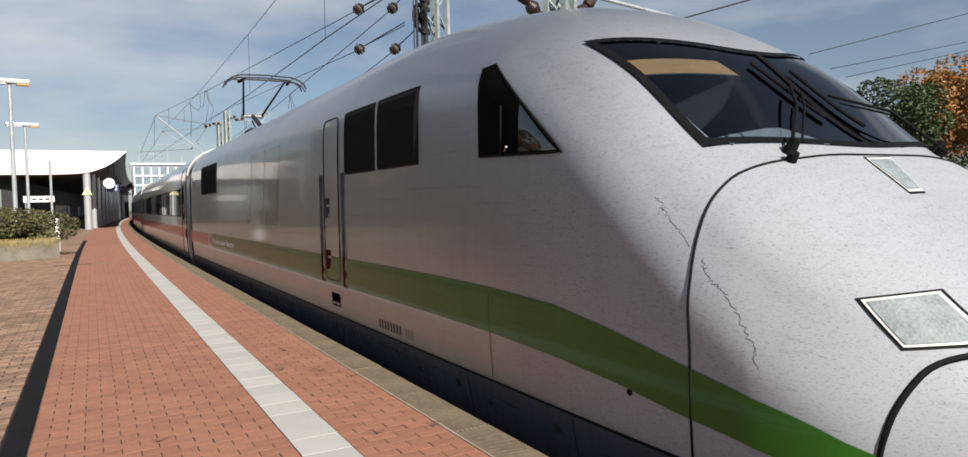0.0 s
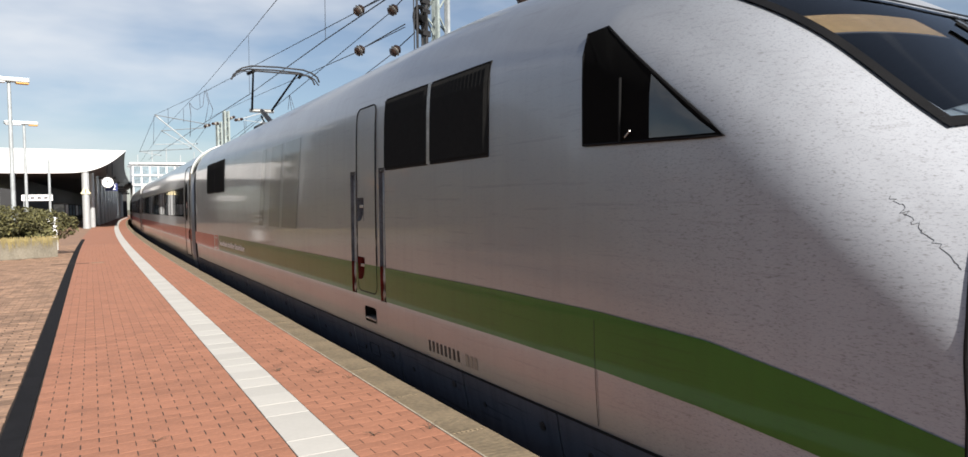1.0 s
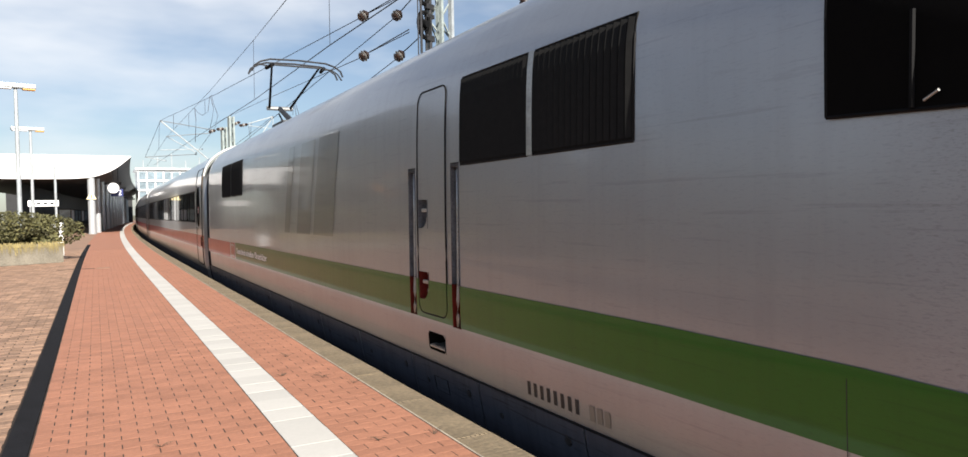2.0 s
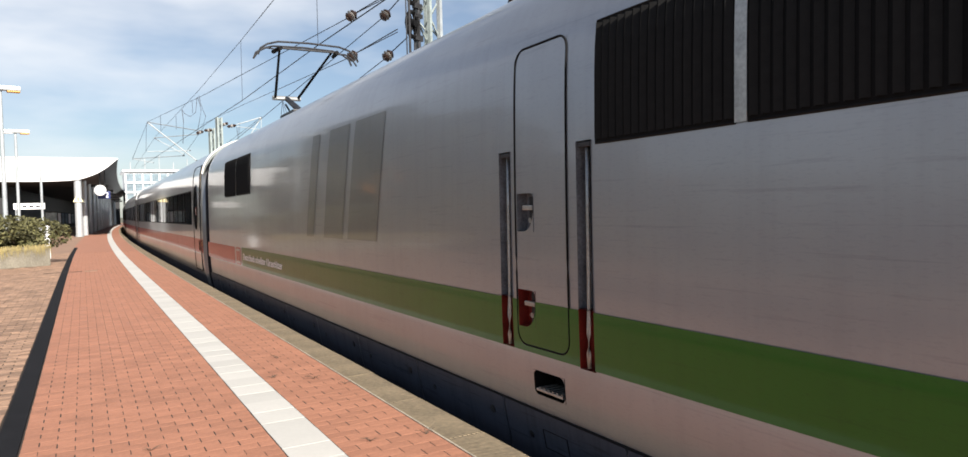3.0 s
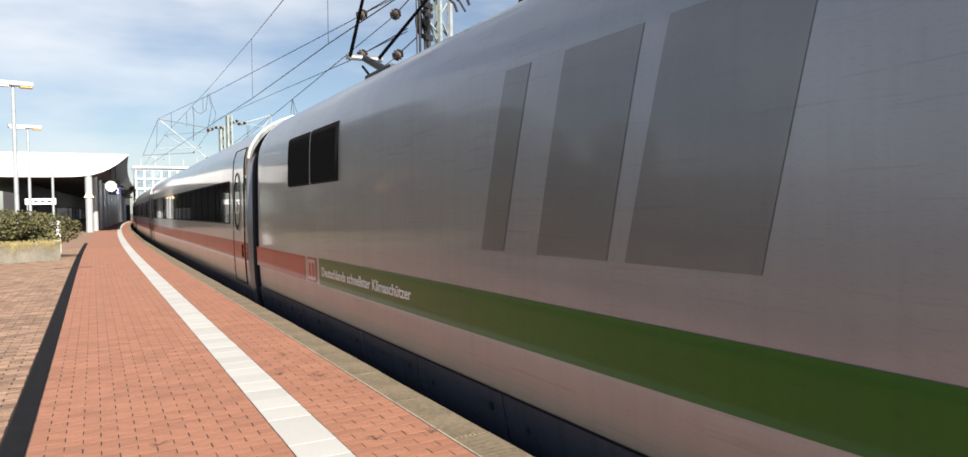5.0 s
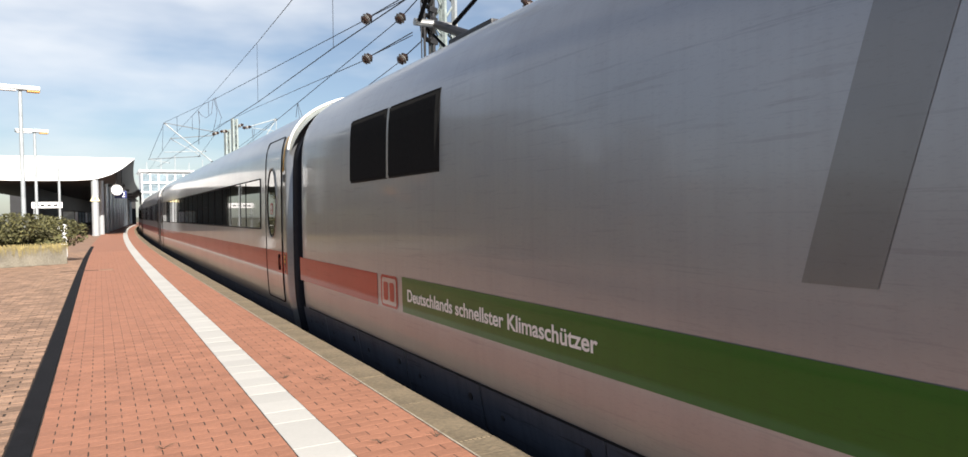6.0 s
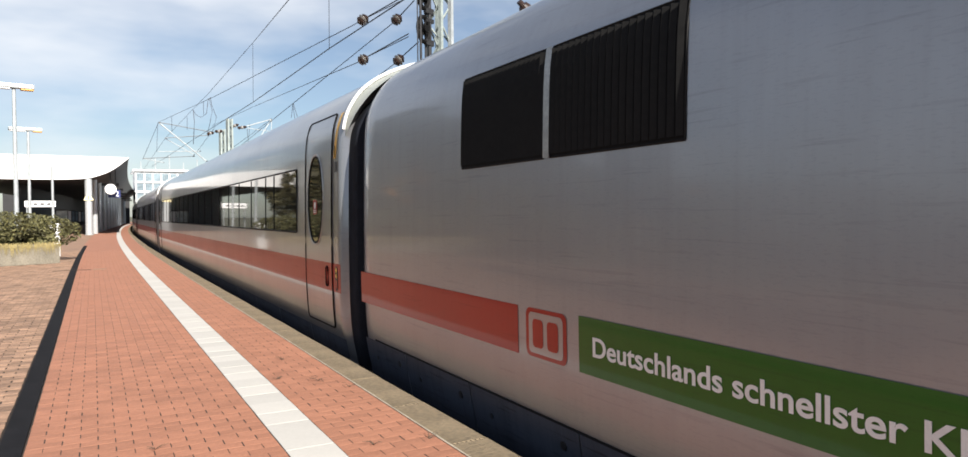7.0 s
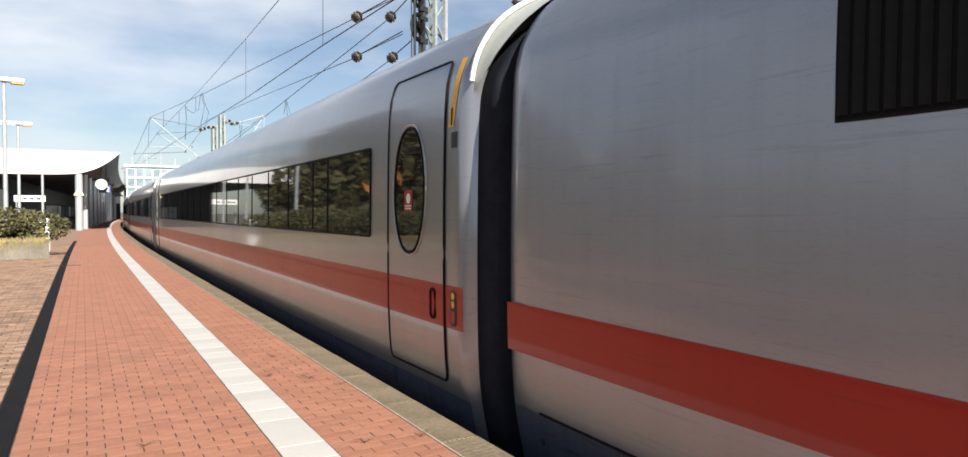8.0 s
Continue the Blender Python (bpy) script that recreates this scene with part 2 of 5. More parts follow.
def ribbed(name, color):
    """Edge slab with fine ribs that run along it."""
    m = mat(name, color, 0.9, var=0.2, scale=3, bump=0.0)
    n, l = m.node_tree.nodes, m.node_tree.links
    b = n["Principled BSDF"]
    tc = n.new("ShaderNodeTexCoord")
    w = n.new("ShaderNodeTexWave")
    w.wave_type, w.bands_direction = "BANDS", "DIAGONAL"
    w.inputs["Scale"].default_value, w.inputs["Distortion"].default_value = 19.0, 0.5
    bp = n.new("ShaderNodeBump")
    bp.inputs["Strength"].default_value, bp.inputs["Distance"].default_value = 1.0, 0.012
    l.new(tc.outputs["Object"], w.inputs[0]), l.new(w.outputs[1], bp.inputs["Height"]), l.new(bp.outputs[0], b.inputs["Normal"])
    return m


M_SLAB = ribbed("ribbed_edge_slab", (0.235, 0.18, 0.112))


# ---- mesh helpers ----
def mesh_of(name, verts, faces, material, smooth=False):
    me = bpy.data.meshes.new(name)
    me.from_pydata([tuple(v) for v in verts], [], faces)
    me.materials.append(material)
    if smooth:
        me.shade_smooth()
    me.update()
    return me


def part(name, bm, material=None, parent=None, label="", smooth=False):
    """Links a bmesh, or a mesh, as one object under a thing or a part."""
    if isinstance(bm, bmesh.types.BMesh):
        me = bpy.data.meshes.new(name)
        bm.normal_update()
        bm.to_mesh(me)
        bm.free()
        me.materials.append(material)
        if smooth:
            me.shade_smooth()
    else:
        me = bm
    ob = new(name, me)
    ob.parent = parent
    if label:
        tagged(ob, label)
    return ob


def box(bm, x0, x1, y0, y1, z0, z1, bevel=0.0, m=None):
    r = bmesh.ops.create_cube(bm, size=1.0)
    vs = r["verts"]
    for v in vs:
        v.co = Vector(((x0 + x1) / 2 + v.co.x * (x1 - x0), (y0 + y1) / 2 + v.co.y * (y1 - y0), (z0 + z1) / 2 + v.co.z * (z1 - z0)))
    if m is not None:
        bmesh.ops.transform(bm, matrix=m, verts=vs)
    if bevel:
        es = list({e for v in vs for e in v.link_edges})
        bmesh.ops.bevel(bm, geom=es, offset=bevel, segments=2, affect="EDGES", profile=0.6)
    return bm


def boxed(*a, **k):
    return box(bmesh.new(), *a, **k)


def rod(bm, p, q, r0, r1=None, n=10):
    """A round bar from p to q."""
    p, q = Vector(p), Vector(q)
    r1 = r0 if r1 is None else r1
    d = q - p
    m = Matrix.Translation((p + q) / 2) @ d.to_track_quat("Z", "Y").to_matrix().to_4x4()
    bmesh.ops.create_cone(bm, cap_ends=True, segments=n, radius1=r0, radius2=r1, depth=d.length, matrix=m)
    return bm


def rodded(*a, **k):
    return rod(bmesh.new(), *a, **k)


def path_tube(bm, pts, r, n=6):
    """A bent round bar through points."""
    pts = [Vector(p) for p in pts]
    rings = []
    for i, p in enumerate(pts):
        d = (pts[min(i + 1, len(pts) - 1)] - pts[max(i - 1, 0)]).normalized()
        m = d.to_track_quat("Z", "Y").to_matrix()
        rings.append([bm.verts.new(p + m @ Vector((r * math.cos(k * math.tau / n), r * math.sin(k * math.tau / n), 0))) for k in range(n)])
    for a, b in zip(rings, rings[1:]):
        for k in range(n):
            bm.faces.new((a[k], a[(k + 1) % n], b[(k + 1) % n], b[k]))
    bm.faces.new(rings[0][::-1]), bm.faces.new(rings[-1])
    return bm


def thing(name, label, category, loc=(0, 0, 0), rz=0.0, group=""):
    e = new(name)
    e.matrix_world = pose(*loc, 0, 0, rz)
    return tagged(e, label, category, group)


# ---- the track's line ----
def heading(s):
    c = min(max(s, -25.0), S_MAX)
    th = BEND[0] * c + BEND[1] * c * c / 2 + BEND[2] * c ** 3 / 3
    return th + (s - c) * (BEND[0] + BEND[1] * c + BEND[2] * c * c)


S_MAX = 42.0
LINE_STEP = 0.5
LINE = {0: (CENTRE, 0.0)}
for sgn, count in ((1, 500), (-1, 160)):
    px, py = CENTRE, 0.0
    for i in range(count):
        th = heading(sgn * (i + 0.5) * LINE_STEP)
        px, py = px + sgn * math.sin(th) * LINE_STEP, py + sgn * math.cos(th) * LINE_STEP
        LINE[sgn * (i + 1)] = (px, py)


def track(s, lat=0.0, z=0.0):
    """The place at distance s along the track and lat metres to the right of its centre line."""
    i = math.floor(s / LINE_STEP)
    f = s / LINE_STEP - i
    a, b = LINE[i], LINE[i + 1]
    th = heading(s)
    return Vector((a[0] + (b[0] - a[0]) * f + lat * math.cos(th), a[1] + (b[1] - a[1]) * f - lat * math.sin(th), z))


def car_pose(s, half, turn=0.0):
    """A car's pose on its two bogies, at distance s along the track."""
    a, b = track(s - half), track(s + half)
    d = b - a
    return Matrix.Translation((*((a + b) / 2).xy, RAIL)) @ Matrix.Rotation(-math.atan2(d.x, d.y) + turn, 4, "Z")


def ribbon(s0, s1, l0, l1, z, step=1.0, thick=0.0):
    """A strip that follows the track between two lateral lines."""
    n = max(1, round((s1 - s0) / step))
    vs, fs = [], []
    for i in range(n + 1):
        s = s0 + (s1 - s0) * i / n
        vs += [track(s, l0, z), track(s, l1, z)]
        if thick:
            vs += [track(s, l0, z - thick), track(s, l1, z - thick)]
    w = 4 if thick else 2
    for i in range(n):
        a, b = w * i, w * (i + 1)
        fs.append((a, a + 1, b + 1, b))
        if thick:
            fs += [(a + 2, b + 2, b + 3, a + 3), (a, b, b + 2, a + 2), (a + 1, a + 3, b + 3, b + 1)]
    if thick:
        fs += [(0, 2, 3, 1), (w * n, w * n + 1, w * n + 3, w * n + 2)]
    return vs, fs


# ---- setting: ground, platform, track ----
EDGE, SLAB_IN, WHITE_R, WHITE_L, STRIP_R, STRIP_L, FAR_L = -1.72, -1.988, -2.61, -2.92, -4.345, -4.505, -16.0
S0, S_GEO, S_END = -14.0, 34.0, 205.0

ground = part("ground", mesh_of("ground", [(-3000, -3000, -1.3), (3000, -3000, -1.3), (3000, 3000, -1.3), (-3000, 3000, -1.3)], [(0, 1, 2, 3)], M_SOIL))
tagged(ground, "dark brown earth and weeds beyond the railway", "ground", kind="structure")
bed = part("track_bed", mesh_of("track_bed", *ribbon(-60, S_END, EDGE - 0.1, 16.0, -0.78, 2.0), M_BALLAST))
tagged(bed, "brown crushed-stone ballast under the tracks", "ballast", kind="structure")
for lat in (-0.7525, 0.7525):
    r = part("rail", mesh_of("rail", *ribbon(-60, S_END, lat - 0.036, lat + 0.036, RAIL, 1.0, 0.16), M_RAIL))
    tagged(r, "rusty steel running rail beside the platform", "rail", kind="structure")
platform = part("platform", mesh_of("platform", *ribbon(S0, S_GEO, FAR_L, EDGE, -0.014, 0.5, 1.2), M_JOINT))
tagged(platform, "station platform with dark sanded paving joints", "platform", kind="structure")
far_red = part("far_paving", mesh_of("far_paving", *ribbon(S_GEO, S_END, STRIP_R, SLAB_IN, 0.0, 1.0, 1.2), M_BRICK_FAR), None, platform)
far_brown = part("far_side_paving", mesh_of("far_side_paving", *ribbon(S_GEO, S_END, FAR_L, STRIP_L, 0.0, 1.0, 1.2), M_BROWN_FAR), None, platform)
part("black_strip", mesh_of("black_strip", *ribbon(S0, 40.5, STRIP_L + 0.01, STRIP_R - 0.01, 0.004, 0.5, 0.1), M_STRIP), None, platform)
part("far_paving", mesh_of("far_paving", *ribbon(40.5, S_END, STRIP_L, STRIP_R, 0.0, 1.0, 1.2), M_BRICK_FAR), None, platform)
part("far_white_line", mesh_of("far_white_line", *ribbon(S_GEO, S_END, WHITE_L, WHITE_R, 0.006, 1.0, 0.1), M_WHITE_TILE), None, platform)
part("far_edge_slab", mesh_of("far_edge_slab", *ribbon(S_GEO, S_END, SLAB_IN, EDGE, 0.004, 1.0, 1.2), M_SLAB), None, platform)
part("behind_edge_slab", mesh_of("behind_edge_slab", *ribbon(S0, 2.0, SLAB_IN, EDGE, 0.004, 1.0, 0.1), M_SLAB), None, platform)
part("behind_white_line", mesh_of("behind_white_line", *ribbon(S0, 2.0, WHITE_L, WHITE_R, 0.006, 1.0, 0.1), M_WHITE_TILE), None, platform)


# ---- the power car ----
def smooth_curve(pts, n):
    """n points on a smooth line through pts."""
    p = [pts[0]] + list(pts) + [pts[-1]]
    out = []
    m = len(pts) - 1
    for k in range(n):
        u = k / (n - 1) * m
        i = min(int(u), m - 1)
        f = u - i
        a, b, c, d = (np.array(p[i + j], float) for j in range(4))
        out.append(0.5 * ((2 * b) + (c - a) * f + (2 * a - 5 * b + 4 * c - d) * f * f + (3 * b - a - 3 * c + d) * f ** 3))
    return np.array(out)


PROFILE = smooth_curve([(1.36, 0.15), (1.42, 0.42), (1.475, 0.72), (1.498, 1.05), (1.505, 1.5), (1.504, 2.0), (1.497, 2.5), (1.486, 2.84), (1.462, 3.04),
                        (1.395, 3.22), (1.25, 3.42), (1.02, 3.59), (0.72, 3.725), (0.38, 3.81), (0.0, 3.84)], 53)
NOSE_AT = -10.2
NOSE_N = (0.0, 0.12, 0.3, 0.6, 1.0, 1.6, 2.2, 2.8, 3.4, 4.0, 4.6, 5.3, 6.2)
NOSE_W = (0.5, 0.85, 1.06, 1.24, 1.37, 1.455, 1.488, 1.499, 1.504, 1.505, 1.505, 1.505, 1.505)
NOSE_T = (1.1, 1.42, 1.6, 1.8, 2.04, 2.43, 2.97, 3.34, 3.56, 3.68, 3.765, 3.82, 3.84)
NOSE_B = (0.45, 0.35, 0.27, 0.2, 0.17, 0.15, 0.15, 0.15, 0.15, 0.15, 0.15, 0.15, 0.15)


NOSE_FINE = smooth_curve(list(zip(NOSE_N, NOSE_W, NOSE_T, NOSE_B)), 241)


FLANK_N = (0.0, 0.3, 0.6, 0.8, 1.0, 1.4, 1.8, 2.3, 6.2)
FLANK_W = (0.6, 1.14, 1.345, 1.42, 1.462, 1.49, 1.5, 1.505, 1.505)


def section(a):
    """Half of the power car's cross-section at a: half width and height above the rail, from below to the crown."""
    n = a - NOSE_AT
    if n >= NOSE_N[-1]:
        return PROFILE
    w, zt, zb = (np.interp(n, NOSE_FINE[:, 0], NOSE_FINE[:, k]) for k in (1, 2, 3))
    k = PROFILE[:, 1]
    base = np.stack([PROFILE[:, 0] * w / 1.505, zb + (k - 0.15) * (zt - zb) / (3.84 - 0.15)], 1)
    ph = np.concatenate([np.linspace(-0.95, 0, 16), np.linspace(0, 1, 38)[1:] ** 1.25 * math.pi / 2])
    zm = zb + (zt - zb) * (0.42 + 0.2 * min(1, n / 1.2))
    z = np.where(ph < 0, zm + (zm - zb) * ph / 0.95, zm + (zt - zm) * np.sin(np.maximum(ph, 0)) ** 0.68)
    x = w * np.where(ph < 0, np.cos(ph * 0.42), np.cos(ph).clip(0) ** 0.68)
    f = 1 - min(1, n / 4.2)
    f = f * f * (3 - 2 * f)
    out = base * (1 - f) + np.stack([x, z], 1) * f
    # the flank stays upright below a shoulder that falls towards the tip
    flank = np.interp(n, FLANK_N, FLANK_W) * np.interp(out[:, 1], PROFILE[:, 1], PROFILE[:, 0]) / 1.505
    ease = lambda v: np.clip(v, 0, 1) ** 2 * (3 - 2 * np.clip(v, 0, 1))
    shoulder = np.interp(n, (0.0, 0.9, 1.4, 2.34, 3.2), (0.95, 1.25, 1.6, 2.36, 2.9))
    keep = (1 - ease((out[:, 1] - shoulder + 0.12) / 0.42)) * ease((n - 0.1) / 0.6)
    out[:, 0] += (np.maximum(flank, out[:, 0]) - out[:, 0]) * keep
    return out


def side(a, z, off=0.0, sgn=-1, sec=section):
    """The place on the car's side at a and height z, off metres outside the skin."""
    p = sec(a)
    x = np.interp(z, p[:, 1], p[:, 0])
    if off:
        xa = np.interp(z, sec(a + 0.05)[:, 1], sec(a + 0.05)[:, 0]) - np.interp(z, sec(a - 0.05)[:, 1], sec(a - 0.05)[:, 0])
        xz = np.interp(z + 0.04, p[:, 1], p[:, 0]) - np.interp(z - 0.04, p[:, 1], p[:, 0])
        nrm = Vector((1, -xa / 0.1, -xz / 0.08)).normalized() * off
        return Vector((sgn * (x + nrm.x), a + nrm.y, z + nrm.z))
    return Vector((sgn * x, a, z))


def side_sheet(name, outline, material, parent, off=0.004, nu=12, nv=4, label="", sec=section, sgn=-1):
    """A sheet on the car's side. outline(u, v) gives (a, z) for u, v in 0..1."""
    vs, fs = [], []
    for j in range(nv + 1):
        for i in range(nu + 1):
            a, z = outline(i / nu, j / nv)
            vs.append(side(a, z, off, sgn, sec))
    for j in range(nv):
        for i in range(nu):
            k = j * (nu + 1) + i
            fs.append((k, k + 1, k + nu + 2, k + nu + 1))
    return part(name, mesh_of(name, vs, fs, material, True), None, parent, label)


def rect(a0, a1, z0, z1):
    return lambda u, v: (a0 + (a1 - a0) * u, z0 + (z1 - z0) * v)


def rounded(a0, a1, z0, z1, r, n=6):
    """A rounded rectangle as a closed row of (a, z)."""
    out = []
    for ca, cz, st in ((a1 - r, z1 - r, 0), (a0 + r, z1 - r, 90), (a0 + r, z0 + r, 180), (a1 - r, z0 + r, 270)):
        out += [(ca + r * math.cos(radians(st + 90 * k / n)), cz + r * math.sin(radians(st + 90 * k / n))) for k in range(n + 1)]
    return out


def seam(name, row, parent, r=0.008, closed=True, sec=section, material=None, off=0.001, step=0.12):
    """A rubber seam along a row of (a, z) on the car's side."""
    row = list(row) + ([row[0]] if closed else [])
    fine = []
    for p, q in zip(row, row[1:]):
        n = max(1, int(math.dist(p, q) / step))
        fine += [(p[0] + (q[0] - p[0]) * k / n, p[1] + (q[1] - p[1]) * k / n) for k in range(n)]
    fine.append(row[-1])
    return part(name, path_tube(bmesh.new(), [side(a, z, off, -1, sec) for a, z in fine], r), material or M_BLACK, parent)


def fan_sheet(name, row, material, parent, off=0.004, sec=section, label=""):
    """A filled outline on the car's side."""
    ca, cz = sum(a for a, z in row) / len(row), sum(z for a, z in row) / len(row)
    vs = [side(ca, cz, off, -1, sec)] + [side(ca + (a - ca) * .5, cz + (z - cz) * .5, off, -1, sec) for a, z in row] + [side(a, z, off, -1, sec) for a, z in row]
    n = len(row)
    fs = [(0, 1 + i, 1 + (i + 1) % n) for i in range(n)] + [(1 + i, 1 + n + i, 1 + n + (i + 1) % n, 1 + (i + 1) % n) for i in range(n)]
    return part(name, mesh_of(name, vs, fs, material, True), None, parent, label)


def patch(lines_a, lines_z, holes, off, sec=section):
    """A sheet on the car's side cut at given lines, with rectangular holes left open: vertices and faces."""
    vs = [side(a, z, off, -1, sec) for z in lines_z for a in lines_a]
    fs, w = [], len(lines_a)
    for j in range(len(lines_z) - 1):
        for i in range(w - 1):
            a, z = (lines_a[i] + lines_a[i + 1]) / 2, (lines_z[j] + lines_z[j + 1]) / 2
            if not any(h[0] < a < h[1] and h[2] < z < h[3] for h in holes):
                fs.append((j * w + i, j * w + i + 1, (j + 1) * w + i + 1, (j + 1) * w + i))
    return vs, fs


def cut_lines(lo, hi, step, extra):
    """Even lines from lo to hi, with the extra ones among them."""
    n = max(1, round((hi - lo) / step))
    return sorted({round(lo + (hi - lo) * k / n, 4) for k in range(n + 1)} | {round(e, 4) for e in extra if lo < e < hi})


def recess(name, a0, a1, z0, z1, depth, material, parent, label="", out=0.006):
    """An open box let into the car's side."""
    ring = ((a0, z0), (a1, z0), (a1, z1), (a0, z1))
    vs = [side(a, z, out) for a, z in ring] + [side(a, z, 0.0) + Vector((depth, 0, 0)) for a, z in ring]
    fs = [(i, (i + 1) % 4, 4 + (i + 1) % 4, 4 + i) for i in range(4)] + [(4, 5, 6, 7)]
    return part(name, mesh_of(name, vs, fs, material), None, parent, label)


def corner_fill(a, z, da, dz, material, parent, off=0.0065, n=6):
    """The skin between a square corner and its rounding; da, dz point into the opening."""
    arc = [(a + da * (1 - math.sin(t)), z + dz * (1 - math.cos(t))) for t in np.linspace(0, math.pi / 2, n + 1)]
    vs = [side(a, z, off)] + [side(p, q, off) for p, q in arc]
    return part("recess_corner", mesh_of("recess_corner", vs, [(0, k + 1, k + 2) for k in range(n)], material), None, parent)


def loft(name, ats, sec, material, parent, skip=None, cap=True):
    """The closed skin of a car through its cross-sections."""
    vs, fs = [], []
    secs = [sec(a) for a in ats]
    k = len(secs[0])
    w = 2 * k - 1
    for a, p in zip(ats, secs):
        vs += [(-x, a, z) for x, z in p] + [(x, a, z) for x, z in p[-2::-1]]
    for i in range(len(ats) - 1):
        for j in range(w - 1):
            q = [vs[i * w + j], vs[i * w + j + 1], vs[(i + 1) * w + j + 1], vs[(i + 1) * w + j]]
            c = [sum(v[n] for v in q) / 4 for n in range(3)]
            if skip and skip(*c):
                continue
            fs.append((i * w + j, (i + 1) * w + j, (i + 1) * w + j + 1, i * w + j + 1))
        fs.append((i * w + w - 1, (i + 1) * w + w - 1, (i + 1) * w, i * w))
    if cap:
        fs.append(tuple(range(w)))
        fs.append(tuple((len(ats) - 1) * w + j for j in range(w - 1, -1, -1)))
    return part(name, mesh_of(name, vs, fs, material, True), None, parent)


def top_z(a, x):
    p = section(a)
    k = int(np.argmax(p[:, 0]))
    return float(np.interp(abs(x), p[k:, 0][::-1], p[k:, 1][::-1]))


def top(n, x, off=0.0):
    """The place on the nose's upper side, n metres behind its tip and x across, off metres outside."""
    a = NOSE_AT + n
    z = top_z(a, x)
    if off:
        dz_a = (top_z(a + 0.04, x) - top_z(a - 0.04, x)) / 0.08
        dz_x = (top_z(a, x + 0.04) - top_z(a, x - 0.04)) / 0.08
        nv = Vector((-dz_x, -dz_a, 1)).normalized() * off
        return Vector((x + nv.x, a + nv.y, z + nv.z))
    return Vector((x, a, z))


def top_sheet(name, place, material, parent, off, nu=24, nv=12, label=""):
    vs = [top(*place(i / nu, j / nv), off) for j in range(nv + 1) for i in range(nu + 1)]
    fs = [(j * (nu + 1) + i, j * (nu + 1) + i + 1, (j + 1) * (nu + 1) + i + 1, (j + 1) * (nu + 1) + i) for j in range(nv) for i in range(nu)]
    return part(name, mesh_of(name, vs, fs, material, True), None, parent, label)


WS = dict(nb=1.37, nbl=1.61, nt=2.2, ntl=2.64, xb=1.09, xt=1.08)


def screen_spot(u, v, grow=0.0):
    """A spot of the windscreen: u across from 0 to 1, v up from 0 to 1."""
    q = 2 * u - 1
    x = q * (WS["xb"] + (WS["xt"] - WS["xb"]) * v + grow)
    lo = WS["nb"] + (WS["nbl"] - WS["nb"]) * q * q - grow
    hi = WS["nt"] + (WS["ntl"] - WS["nt"]) * q * q + grow
    return lo + (hi - lo) * v, x


TRI = [(-6.88, 2.335), (-6.87, 2.955), (-7.02, 2.965), (-7.88, 2.3)]


def nose_hole(x, a, z):
    n = a - NOSE_AT
    if z < 1.9 or abs(x) > 1.04:
        return False
    q = x / 1.09
    lo = WS["nb"] + (WS["nbl"] - WS["nb"]) * q * q + 0.03
    hi = WS["nt"] + (WS["ntl"] - WS["nt"]) * q * q + 0.005
    return lo < n < hi and z > top_z(a, x) - 0.03


def louvre(parent, a0, a1, z0, z1, split):
    """A twin intake grille: two dark recessed panels with upright slats in a thin frame."""
    g = part("louvre", boxed(0, 0.001, 0, 0.001, 0, 0.001), M_BLACK, parent, "black intake grille with upright slats")
    side_sheet("divider", rect(split - 0.032, split + 0.032, z0, z1), M_STEEL, g, 0.012, 2, 6)
    for lo, hi in ((a0, split - 0.035), (split + 0.035, a1)):
        side_sheet("backing", rect(lo, hi, z0, z1), M_BLACK, g, 0.004, 4, 6)
        seam("grille_frame", [(lo, z0), (hi, z0), (hi, z1), (lo, z1)], g, 0.007, material=M_SLAT)
        n = max(6, round((hi - lo) / 0.06))
        for i in range(n):
            a = lo + (hi - lo) * (i + 0.5) / n
            vs, fs = [], []
            for k in range(6):
                z = z0 + 0.02 + (z1 - z0 - 0.04) * k / 5
                vs += [side(a - 0.02, z, 0.006), side(a + 0.012, z, 0.024), side(a + 0.02, z, 0.006)]
            for k in range(5):
                fs += [(3 * k, 3 * k + 1, 3 * k + 4, 3 * k + 3), (3 * k + 1, 3 * k + 2, 3 * k + 5, 3 * k + 4)]
            part("slat", mesh_of("slat", vs, fs, M_SLAT), None, g)
    return g


def letters(text, size, depth, thick=0.0):
    """The built-in font's letters as a flat mesh."""
    cu = bpy.data.curves.new("letters", "FONT")
    cu.body, cu.size, cu.extrude, cu.offset = text, size, depth, thick
    tmp = bpy.data.objects.new("letters", cu)
    scene.collection.objects.link(tmp)
    bpy.context.view_layer.update()
    me = bpy.data.meshes.new_from_object(tmp.evaluated_get(bpy.context.evaluated_depsgraph_get()))
    bpy.data.objects.remove(tmp)
    me.materials.clear()
    return me


